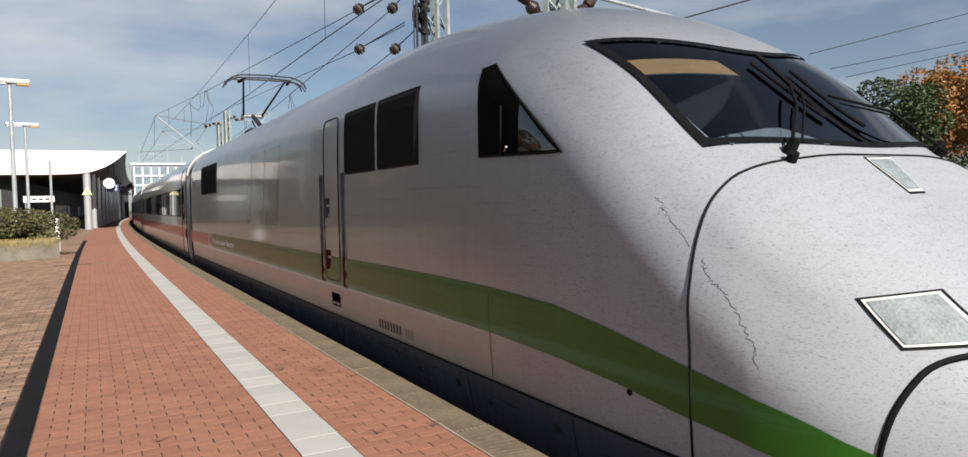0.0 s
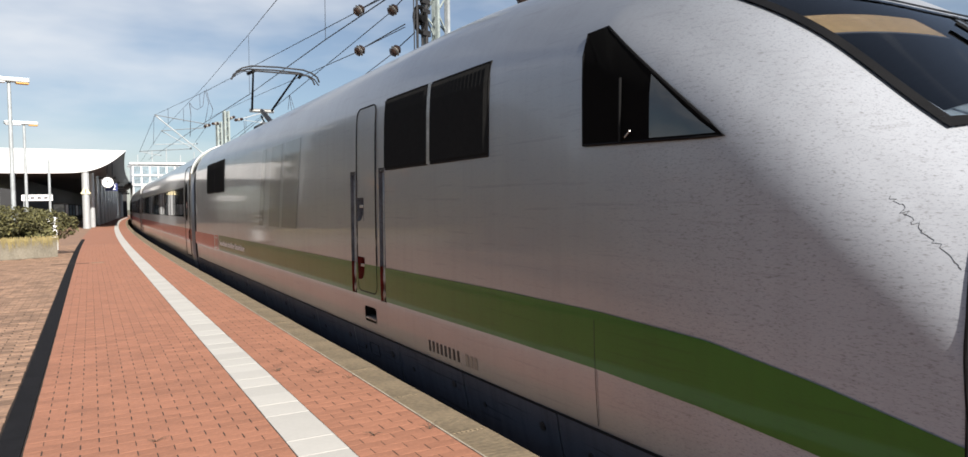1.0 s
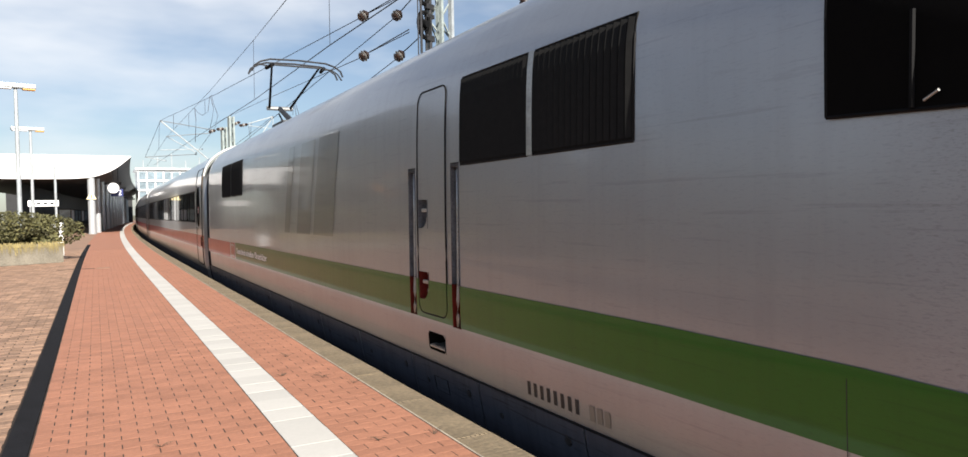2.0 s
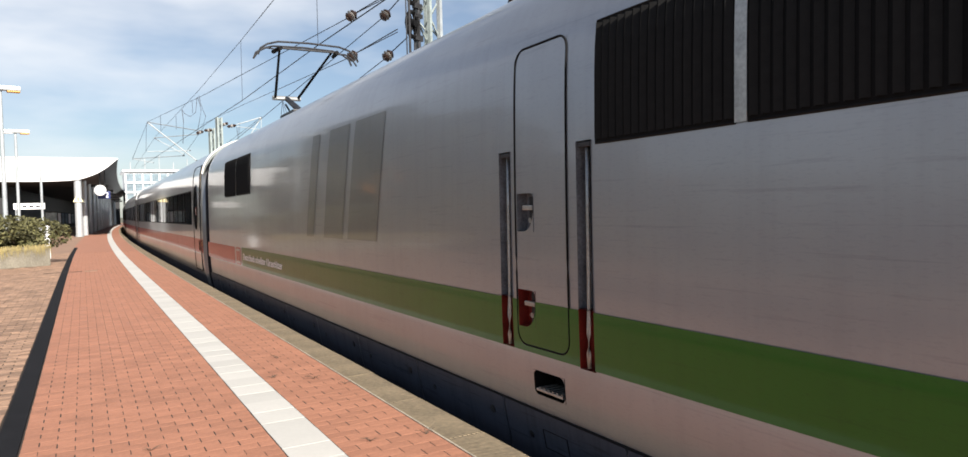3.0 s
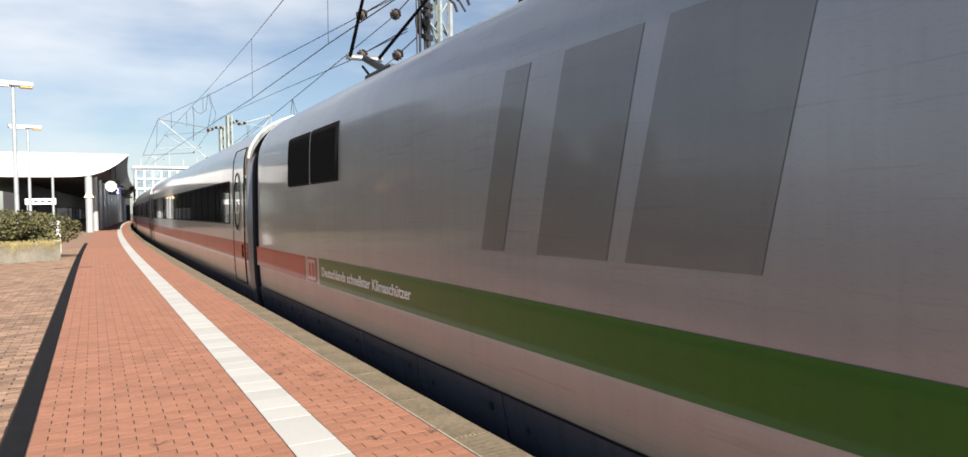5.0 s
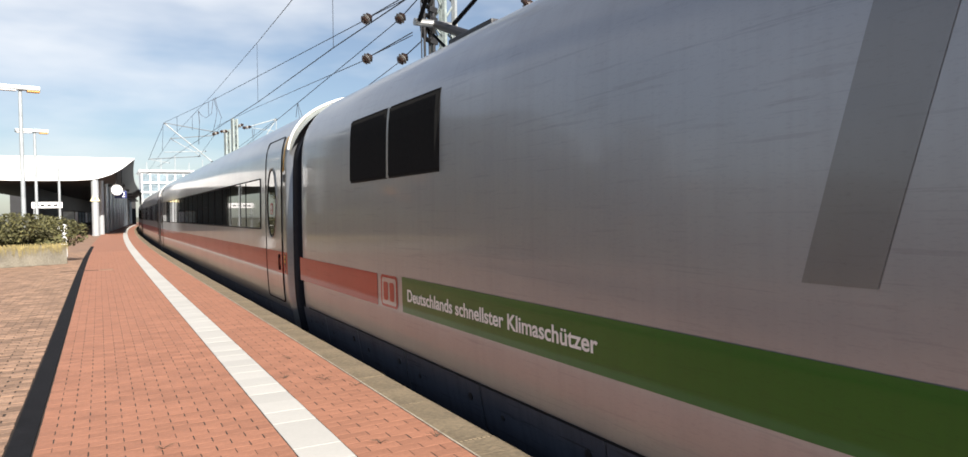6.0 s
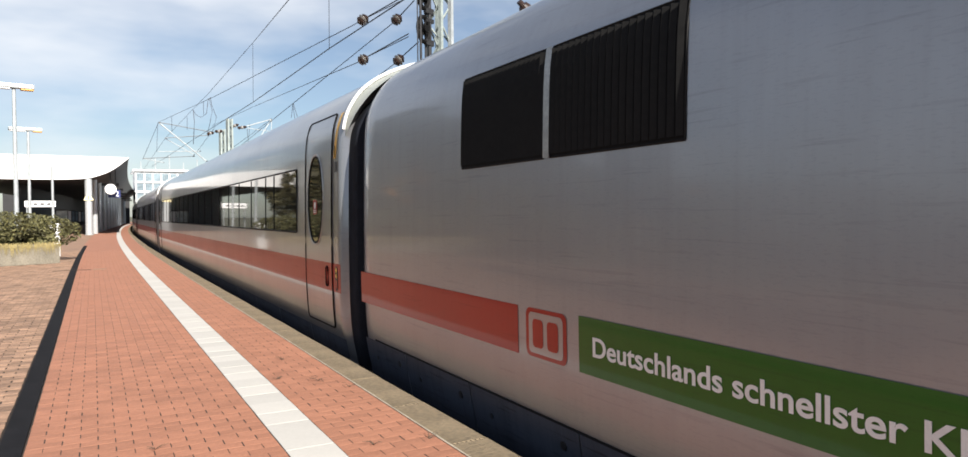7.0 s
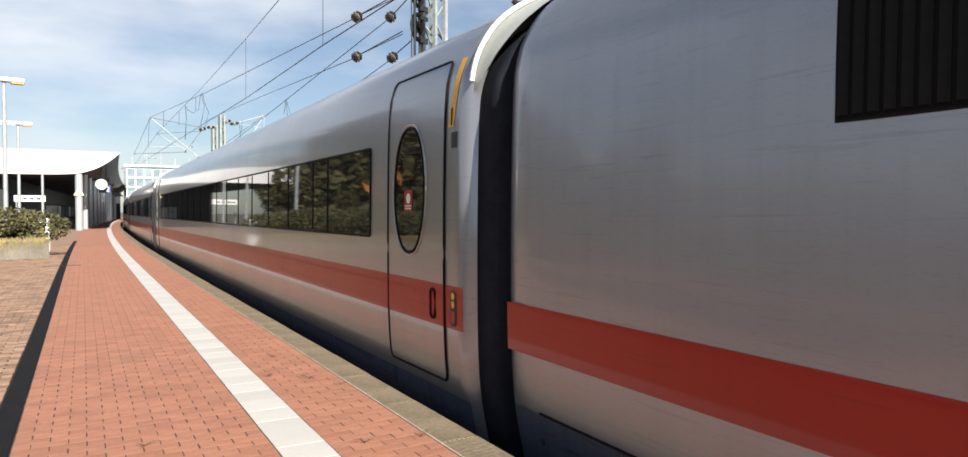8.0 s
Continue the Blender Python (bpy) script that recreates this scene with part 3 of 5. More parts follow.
def power_car():
    car = thing("power_car", "silver high-speed train power car with green stripe and sloping nose", "train")
    ats = [NOSE_AT + n for n in (0.0, 0.03, 0.07, 0.12, 0.2, 0.3, 0.42, 0.55, 0.7, 0.85)]
    ats += [NOSE_AT + 1.0 + 0.05 * i for i in range(52)]
    ats += [a for a in np.arange(-6.55, 9.9, 0.35)] + [9.8, 9.95, 10.05, 10.1]
    ats = sorted(set(round(float(a), 3) for a in ats + [-3.84, -2.72]))
    rows_z = [float(z) for z in PROFILE[:, 1]]
    low, high = max(z for z in rows_z if z < 0.83), min(z for z in rows_z if z > 2.42)
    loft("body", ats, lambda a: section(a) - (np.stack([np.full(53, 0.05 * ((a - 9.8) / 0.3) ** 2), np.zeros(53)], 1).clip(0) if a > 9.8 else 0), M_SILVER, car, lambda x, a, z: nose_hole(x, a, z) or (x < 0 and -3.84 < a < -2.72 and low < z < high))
    # stripe
    gt = lambda a: np.interp(a - NOSE_AT, (0.5, 0.584, 0.79, 1.061, 1.41, 1.852, 2.419, 3.2, 4.24), (0.96, 0.997, 1.083, 1.143, 1.212, 1.297, 1.378, 1.412, 1.424))
    gb = lambda a: np.interp(a - NOSE_AT, (0.5, 0.925, 1.071, 1.238, 1.422, 1.868, 2.439, 3.2, 4.24), (0.8, 0.895, 0.919, 0.94, 0.959, 1.017, 1.059, 1.086, 1.098))
    rails = [(-2.94, -2.8, 1.1, 2.376), (-3.78, -3.645, 1.09, 2.376)]
    pulls = [(-3.205, -3.02, 1.86, 2.1), (-3.205, -3.012, 1.255, 1.49)]
    foot = (-3.475, -3.15, 0.84, 0.993)
    holes = rails + pulls + [foot]
    edge_a, edge_z = [h[k] for h in holes for k in (0, 1)], [h[k] for h in holes for k in (2, 3)]
    vs, fs = patch(cut_lines(-3.84, -2.72, 0.3, edge_a), sorted(set([z for z in rows_z if low <= z <= high] + edge_z)), holes, 0.0)
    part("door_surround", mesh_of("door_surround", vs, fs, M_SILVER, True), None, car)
    fore = cut_lines(-9.65, -4.5, 0.09, [])
    vs = [side(a, gb(a) + (gt(a) - gb(a)) * k / 4, 0.006) for k in range(5) for a in fore]
    w = len(fore)
    fs = [(j * w + i, j * w + i + 1, (j + 1) * w + i + 1, (j + 1) * w + i) for j in range(4) for i in range(w - 1)]
    v2, f2 = patch(cut_lines(-4.5, 6.16, 0.4, edge_a), cut_lines(1.098, 1.424, 0.08, edge_z), holes, 0.006)
    fs += [tuple(k + len(vs) for k in f) for f in f2]
    part("green_stripe", mesh_of("green_stripe", vs + v2, fs, M_GREEN, True), None, car, "glossy green stripe that sweeps down towards the nose")
    side_sheet("red_stripe", rect(6.84, 10.06, 1.09, 1.41), M_RED, car, 0.003, 14, 4, "glossy red stripe")
    # plain badge in the place of the maker's sign
    bd = fan_sheet("badge", rounded(6.285, 6.74, 1.1, 1.412, 0.05), M_RED, car, 0.003, label="red framed badge with a pale field")
    fan_sheet("badge_field", rounded(6.322, 6.703, 1.126, 1.386, 0.035), M_SILVER_COACH, bd, 0.005)
    fan_sheet("badge_bar", rounded(6.535, 6.655, 1.165, 1.345, 0.03), M_RED, bd, 0.007)
    fan_sheet("badge_bar", rounded(6.37, 6.49, 1.165, 1.345, 0.03), M_RED, bd, 0.007)
    # large grey mark: three slanting plain shapes
    for b0, b1, t1, t0 in ((1.92, 1.61, 1.27, 1.58), (1.2, 0.51, 0.22, 0.9), (0.36, -0.5, -0.78, 0.04)):
        side_sheet("grey_mark", lambda u, v, b0=b0, b1=b1, t0=t0, t1=t1: ((b0 + (b1 - b0) * u) * (1 - v) + (t0 + (t1 - t0) * u) * v, 1.72 + 1.21 * v), M_GREY_MARK, car, 0.003, 4, 10, "large slanting grey foil mark")
    # writing on the stripe
    words = ("Deutschlands", "schnellster", "Klimaschützer")
    whole = max(v.co.x for v in letters(" ".join(words), 0.2, 0.001, 0.0035).vertices)
    for k, word in enumerate(words):
        me = letters(word, 0.2, 0.001, 0.0035)
        lead = 0.0
        if k:
            lead = max(v.co.x for v in letters(" ".join(words[:k + 1]), 0.2, 0.001, 0.0035).vertices) - max(v.co.x for v in me.vertices)
        for v in me.vertices:
            v.co = side(6.035 - (v.co.x + lead) / whole * 2.815, 1.213 + v.co.y * 0.76, 0.009 + v.co.z)
        me.materials.append(M_WHITE_MARK)
        part("word", me, None, car, "white lettering on the green stripe")
    for a in np.arange(-4.7, -5.3, -0.075):
        side_sheet("number_bar", rect(a, a - 0.034, 0.795, 0.885), M_DARK, car, 0.003, 1, 1)
    for a in (-5.36, -5.43, -5.5):
        side_sheet("number_bar", rect(a, a - 0.05, 0.79, 0.88), M_GREY_MARK, car, 0.003, 1, 1)
    # grilles
    louvre(car, -5.78, -3.82, 2.35, 3.012, -4.795)
    louvre(car, 5.32, 7.65, 2.353, 3.03, 6.49)
    # cab side window
    row = []
    for p, q in zip(TRI, TRI[1:] + TRI[:1]):
        row += [(p[0] + (q[0] - p[0]) * k / 8, p[1] + (q[1] - p[1]) * k / 8) for k in range(8)]
    w = fan_sheet("side_window", [(-7.42, 2.33), (-7.42, 2.45), (-7.42, 2.55), (-7.42, 2.64), (-7.53, 2.55), (-7.64, 2.46), (-7.75, 2.375), (-7.84, 2.315), (-7.7, 2.32), (-7.56, 2.325)], M_PANE, car, 0.02, label="dark cab side window, slid half open")
    seam("sliding_edge", [(-7.42, 2.33), (-7.42, 2.65)], w, 0.01, False, off=0.008)
    # no hole is cut: a near-black sheet stands in for the dark cab inside
    fan_sheet("painted_dark_opening", row, M_CAB_SHADE, w, 0.016)
    seam("window_frame", TRI, w, 0.008, off=0.012)
    rodpts = [side(-7.2, z, 0.02) for z in (2.33, 2.5, 2.66)]
    part("window_bar", path_tube(bmesh.new(), rodpts, 0.01), M_BLACK, w)
    part("window_latch", rodded(side(-7.24, 2.35, 0.02), side(-7.295, 2.375, 0.035), 0.005), M_STEEL, w)
    # windscreen with cab behind it
    ws = top_sheet("windscreen", lambda u, v: screen_spot(u, v), M_GLASS, car, 0.006, 30, 16, "large raked windscreen with black border")
    ws.visible_shadow = False
    for u0, u1, v0, v1 in ((0, 1, 0, 0.05), (0, 1, 0.965, 1.01), (0, 0.024, 0.05, 0.965), (0.976, 1, 0.05, 0.965), (0.49, 0.515, 0.055, 0.96)):
        top_sheet("screen_border", lambda u, v, a=u0, b=u1, c=v0, d=v1: screen_spot(a + (b - a) * u, c + (d - c) * v), M_BLACK, ws, 0.018 if v0 > 0.9 else 0.014, 30 if u1 - u0 > 0.5 else 3, 14 if v1 - v0 > 0.5 else 2)
    lining = [NOSE_AT + 1.02 + 0.08 * i for i in range(38)]
    loft("cab_lining", lining, lambda a: section(a) * [0.965, 0.985] - [0, 0.01], M_CAB, car, lambda x, a, z: nose_hole(x, a, z) or (z > 2.0 and abs(x) < 1.0 and a < -7.3))
    part("console", boxed(-0.95, -0.05, -8.5, -8.0, 1.85, 2.12, 0.05), M_CONSOLE, car, "pale grey driver's desk behind the windscreen")
    bq = [Vector((x + 0.03, NOSE_AT + n + 0.06, z + 0.005)) for n, x, z in ((2.298, -1.06, 2.839), (2.073, -0.459, 2.844), (1.949, -0.398, 2.735), (2.142, -1.04, 2.722))]
    bt = [p + Vector((0.002, 0.012, 0)) for p in bq]
    part("sun_blind", mesh_of("sun_blind", bq + bt, [(0, 1, 2, 3), (7, 6, 5, 4), (0, 4, 5, 1), (1, 5, 6, 2), (2, 6, 7, 3), (3, 7, 4, 0)], M_BLIND), None, car, "tan roller blind half drawn")
    part("blind_rod", rodded(bq[3], bq[2], 0.008), M_DARK, car)
    # wipers
    for base, b0, b1 in (((1.39, -0.70), (2.05, -0.22), (1.62, -0.08)), ((1.45, 0.78), (2.01, 0.1), (1.56, 0.2))):
        mid = ((b0[0] + b1[0]) / 2, (b0[1] + b1[1]) / 2)
        wp = part("wiper", path_tube(bmesh.new(), [top(*base, 0.05), top(base[0] + (mid[0] - base[0]) * .5, base[1] + (mid[1] - base[1]) * .5, 0.12), top(*mid, 0.06)], 0.010), M_BLACK, car, "black windscreen wiper")
        part("wiper_arm", path_tube(bmesh.new(), [top(base[0], base[1] + 0.08, 0.05), top(base[0] + (mid[0] - base[0]) * .5, base[1] + 0.08 + (mid[1] - base[1]) * .5, 0.1), top(mid[0] - 0.06, mid[1] + 0.03, 0.06)], 0.007), M_BLACK, wp)
        part("wiper_blade", path_tube(bmesh.new(), [top(b0[0] + (b1[0] - b0[0]) * k / 5, b0[1] + (b1[1] - b0[1]) * k / 5, 0.03) for k in range(6)], 0.012), M_BLACK, wp)
        part("wiper_pivot", rodded(top(*base, 0.0), top(base[0], base[1] + 0.02, 0.08), 0.038, 0.026), M_BLACK, wp)
        part("wiper_cap", rodded(top(base[0] - 0.06, base[1] - 0.06, 0.0), top(base[0] - 0.06, base[1] - 0.06, 0.05), 0.03), M_BLACK, wp)
    # nose seams
    hoop = []
    for k in range(3, 53):
        x, z = section(NOSE_AT + 1.36)[k]
        n = np.interp(z, (0.76, 1.3, 1.63, 1.83, 2.0), (1.354, 1.343, 1.357, 1.381, 1.393)) if x > 1.1 else np.interp(x, (0.0, 0.2, 0.67, 0.95, 1.1), (1.3, 1.302, 1.328, 1.373, 1.393))
        x, z = section(NOSE_AT + n)[k]
        hoop.append(Vector((-x * 1.001, NOSE_AT + n - 0.002, z + 0.001)))
    part("hood_seam", path_tube(bmesh.new(), hoop + [Vector((-p.x, p.y, p.z)) for p in hoop[-2::-1]], 0.0075), M_BLACK, car)
    for sgn in (-1, 1):
        row = smooth_curve([(0.56, 0.55), (0.55, 0.8), (0.542, 0.978), (0.527, 1.078), (0.509, 1.163), (0.48, 1.251), (0.439, 1.329), (0.363, 1.373), (0.22, 1.4), (0.1, 1.35)], 30)
        part("coupler_hatch_seam", path_tube(bmesh.new(), [side(NOSE_AT + n, z, 0.002, sgn) for n, z in row], 0.013), M_BLACK, car)
        # headlamps on the flank of the nose
        quad = ((0.677, 1.56), (0.511, 1.59), (0.33, 1.43), (0.527, 1.405))
        cq = [sum(p[i] for p in quad) / 4 for i in (0, 1)]
        def hq(g):
            p = [[cq[i] + (k[i] - cq[i]) * g for i in (0, 1)] for k in quad]
            return lambda u, v: (NOSE_AT + (p[0][0] + (p[1][0] - p[0][0]) * u) * (1 - v) + (p[3][0] + (p[2][0] - p[3][0]) * u) * v, (p[0][1] + (p[1][1] - p[0][1]) * u) * (1 - v) + (p[3][1] + (p[2][1] - p[3][1]) * u) * v)
        hl = side_sheet("headlamp", hq(1.0), M_LAMP, car, 0.012, 8, 6, "slanted headlamp with pale rim", section, sgn)
        side_sheet("lamp_rim", hq(1.12), M_WHITE_RIM, hl, 0.008, 8, 6, "", section, sgn)
        side_sheet("lamp_gasket", hq(1.23), M_BLACK, hl, 0.004, 8, 6, "", section, sgn)
    mq = ((1.248, -0.22), (1.252, -0.018), (0.977, -0.223), (0.98, -0.328))
    mc = [sum(p[i] for p in mq) / 4 for i in (0, 1)]
    def tl(g):
        p = [[mc[i] + (k[i] - mc[i]) * g for i in (0, 1)] for k in mq]
        return lambda u, v: tuple((p[0][i] + (p[1][i] - p[0][i]) * u) * (1 - v) + (p[3][i] + (p[2][i] - p[3][i]) * u) * v for i in (0, 1))
    ml = top_sheet("marker_lamp", tl(1.0), M_LAMP, car, 0.009, 6, 4, "small upper lamp with pale rim")
    top_sheet("lamp_rim", tl(1.14), M_WHITE_RIM, ml, 0.006, 6, 4)
    top_sheet("lamp_gasket", tl(1.24), M_BLACK, ml, 0.003, 6, 4)
    # cracked paint
    cr = random.Random(12)
    for row in (((1.65, 2.022), (1.583, 1.952), (1.493, 1.866), (1.391, 1.758)), ((1.326, 1.717), (1.26, 1.62), (1.195, 1.583), (1.104, 1.48), (1.006, 1.345), (0.984, 1.261))):
        pts = []
        for (n0, z0), (n1, z1) in zip(row, row[1:]):
            pts += [side(NOSE_AT + n0 + (n1 - n0) * k / 14 + cr.uniform(-0.013, 0.013), z0 + (z1 - z0) * k / 14 + cr.uniform(-0.008, 0.008), 0.001) for k in range(14)]
        part("paint_crack", path_tube(bmesh.new(), pts, 0.0009, 4), M_DARK, car, "dark ragged crack in the paint")
    part("side_plug", rodded(side(-8.43, 0.988, 0.0), side(-8.43, 0.988, 0.006), 0.018, n=10), M_BLACK, car)
    # driver's door
    vs, fs = patch(cut_lines(-3.54, -3.0, 0.2, edge_a), cut_lines(1.15, 3.0, 0.1, edge_z), holes, 0.003)
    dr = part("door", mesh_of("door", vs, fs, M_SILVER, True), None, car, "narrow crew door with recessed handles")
    seam("door_seam", rounded(-3.55, -2.998, 1.14, 3.01, 0.09), dr, 0.007, off=0.003)
    for (a0, a1, z0, z1), lining, skin_paint in ((pulls[0], M_RECESS, M_SILVER), (pulls[1], M_DARK_RED, M_GREEN)):
        rc = recess("handle_recess", a0, a1, z0, z1, 0.07, lining, dr)
        corner_fill(a0, z0, 0.12, 0.13, skin_paint, rc, 0.0075)
        corner_fill(a0, z1, 0.03, -0.03, M_SILVER, rc, 0.0075)
        p = side(-3.12, z0 + 0.12, 0.0)
        part("latch_plate", boxed(p.x + 0.045, p.x + 0.068, -3.125, -3.085, z0 + 0.02, z1 - 0.02, 0.006), M_DARK, rc)
        part("latch_screw", rodded((p.x + 0.035, -3.105, z0 + 0.07), (p.x + 0.05, -3.105, z0 + 0.07), 0.018, n=12), M_STEEL, rc)
        part("handle", boxed(p.x - 0.002, p.x + 0.022, -3.19, -3.075, z0 + 0.135, z0 + 0.165, 0.005), M_STEEL, rc)
    for a0, a1, z0, z1 in rails:
        tr = recess("handrail_recess", a0, a1, 1.43, z1, 0.075, M_RECESS, car, "upright grab rail in a dark recess")
        recess("red_recess", a0, a1, z0, 1.43, 0.075, M_DARK_RED, tr)
        mid, q = (a0 + a1) / 2, side((a0 + a1) / 2, 1.8, 0.0)
        part("slot_back", boxed(q.x + 0.06, q.x + 0.073, mid - 0.022, mid + 0.022, 1.44, z1 - 0.02, 0.002), M_BLACK, tr)
        part("slot_cap", boxed(q.x + 0.005, q.x + 0.07, a0 + 0.012, a1 - 0.012, z1 - 0.035, z1 - 0.008, 0.004), M_DARK, tr)
        part("grab_rail", path_tube(bmesh.new(), [(q.x + d, mid, z) for z, d in ((z1 - 0.02, 0.03), (2.0, 0.025), (1.6, 0.022), (1.45, 0.02), (1.3, 0.012), (1.18, 0.01), (z0 + 0.01, 0.014))], 0.0125, 10), M_STEEL, tr, smooth=True)
    st = recess("step_recess", *foot, 0.16, M_BLACK, car, "foot step in a dark recess", 0.003)
    for a, da in ((foot[0], 0.04), (foot[1], -0.04)):
        corner_fill(a, foot[2], da, 0.04, M_SILVER, st, 0.0035), corner_fill(a, foot[3], da, -0.04, M_SILVER, st, 0.0035)
    p = side(-3.32, 0.885, 0.0)
    stp = part("step_tread", boxed(p.x - 0.004, p.x + 0.15, -3.45, -3.17, 0.862, 0.88, 0.004), M_STEEL, st)
    for k in range(6):
        part("tread_rib", boxed(p.x + 0.002, p.x + 0.14, -3.44 + 0.046 * k, -3.425 + 0.046 * k, 0.881, 0.888), M_STEEL, stp)
    recess("lower_step_recess", -3.45, -3.2, 0.5, 0.62, 0.002, M_BLACK, car, out=0.014)
    # joints of the cab shell
    seam("shell_joint", [(-6.955, z) for z in np.arange(0.76, 1.42, 0.12)], car, 0.002, False, off=0.006, material=M_DARK)
    # skirt
    cuts = [-9.2, -7.9, -6.55, -5.3, -4.0, -2.75, -1.3, 0.2, 1.7, 3.2, 4.7, 6.2, 7.6, 8.9, 10.0]
    for a0, a1 in zip(cuts, cuts[1:]):
        sk = side_sheet("skirt_panel", rect(a0 + 0.006, a1 - 0.006, 0.17, 0.725), M_SKIRT, car, 0.008, 4, 4, "dark blue-grey skirt panel")
        part("skirt_lock", rodded(side(a0 + 0.18, 0.6, 0.006), side(a0 + 0.18, 0.6, 0.016), 0.03, n=12), M_DARK, sk)
        part("skirt_lock", rodded(side(a1 - 0.3, 0.55, 0.006), side(a1 - 0.3, 0.55, 0.016), 0.022, n=12), M_DARK, sk)
    seam("skirt_joint", [(a, 0.73) for a in np.arange(-9.3, 10.0, 0.5)], car, 0.01, False)
    # running gear, dark below the skirt
    for a in (-5.73, 5.73):
        bg = part("bogie", boxed(-1.1, 1.1, a - 1.6, a + 1.6, 0.3, 0.75, 0.05), M_DARK, car)
        for d in (-1.4, 1.4):
            part("wheelset", rodded((-0.8, a + d, 0.46), (0.8, a + d, 0.46), 0.46, n=24), M_DARK, bg)
    # pantograph
    pg = part("pantograph", boxed(-0.5, 0.5, 6.2, 7.2, 3.8, 3.93, 0.02), M_DARK, car, "raised single-arm pantograph")
    knee, base = Vector((0, 8.62, 4.5)), Vector((0, 7.05, 3.9))
    part("lower_arm", rodded(base, knee, 0.07, 0.055), M_DARK, pg)
    part("knee_joint", rodded(knee + Vector((-0.3, 0, 0)), knee + Vector((0.3, 0, 0)), 0.05), M_STEEL, pg)
    hd = Vector((0, 6.95, 5.22))
    for sgn in (-1, 1):
        part("upper_arm", rodded(knee + Vector((sgn * 0.24, 0, 0)), hd + Vector((sgn * 0.52, 0, 0)), 0.03, 0.022), M_BLACK, pg)
        part("head_spring", rodded(hd + Vector((sgn * 0.55, -0.2, -0.06)), hd + Vector((sgn * 0.6, 0.2, -0.06)), 0.04), M_BLACK, pg)
        part("horn", path_tube(bmesh.new(), [hd + Vector((sgn * x, 0, z)) for x, z in ((0.6, -0.05), (0.78, -0.04), (0.92, -0.12), (1.02, -0.26))], 0.016), M_DARK, pg)
    for dy in (-0.2, 0.2):
        part("contact_strip", path_tube(bmesh.new(), [hd + Vector((x, dy, z)) for x, z in ((-0.98, -0.22), (-0.93, -0.1), (-0.8, -0.01), (-0.6, 0.05), (0, 0.07), (0.6, 0.05), (0.8, -0.01), (0.93, -0.1), (0.98, -0.22))], 0.02), M_DARK, pg)
    part("control_rod", rodded(knee + Vector((0.0, 0.08, -0.12)), Vector((0.05, 8.0, 3.88)), 0.02), M_BLACK, pg)
    part("head_bar", rodded(hd + Vector((-0.55, 0, -0.02)), hd + Vector((0.55, 0, -0.02)), 0.02), M_DARK, pg)
    return car


# ---- the coaches ----
def coach_section(a):
    return PROFILE


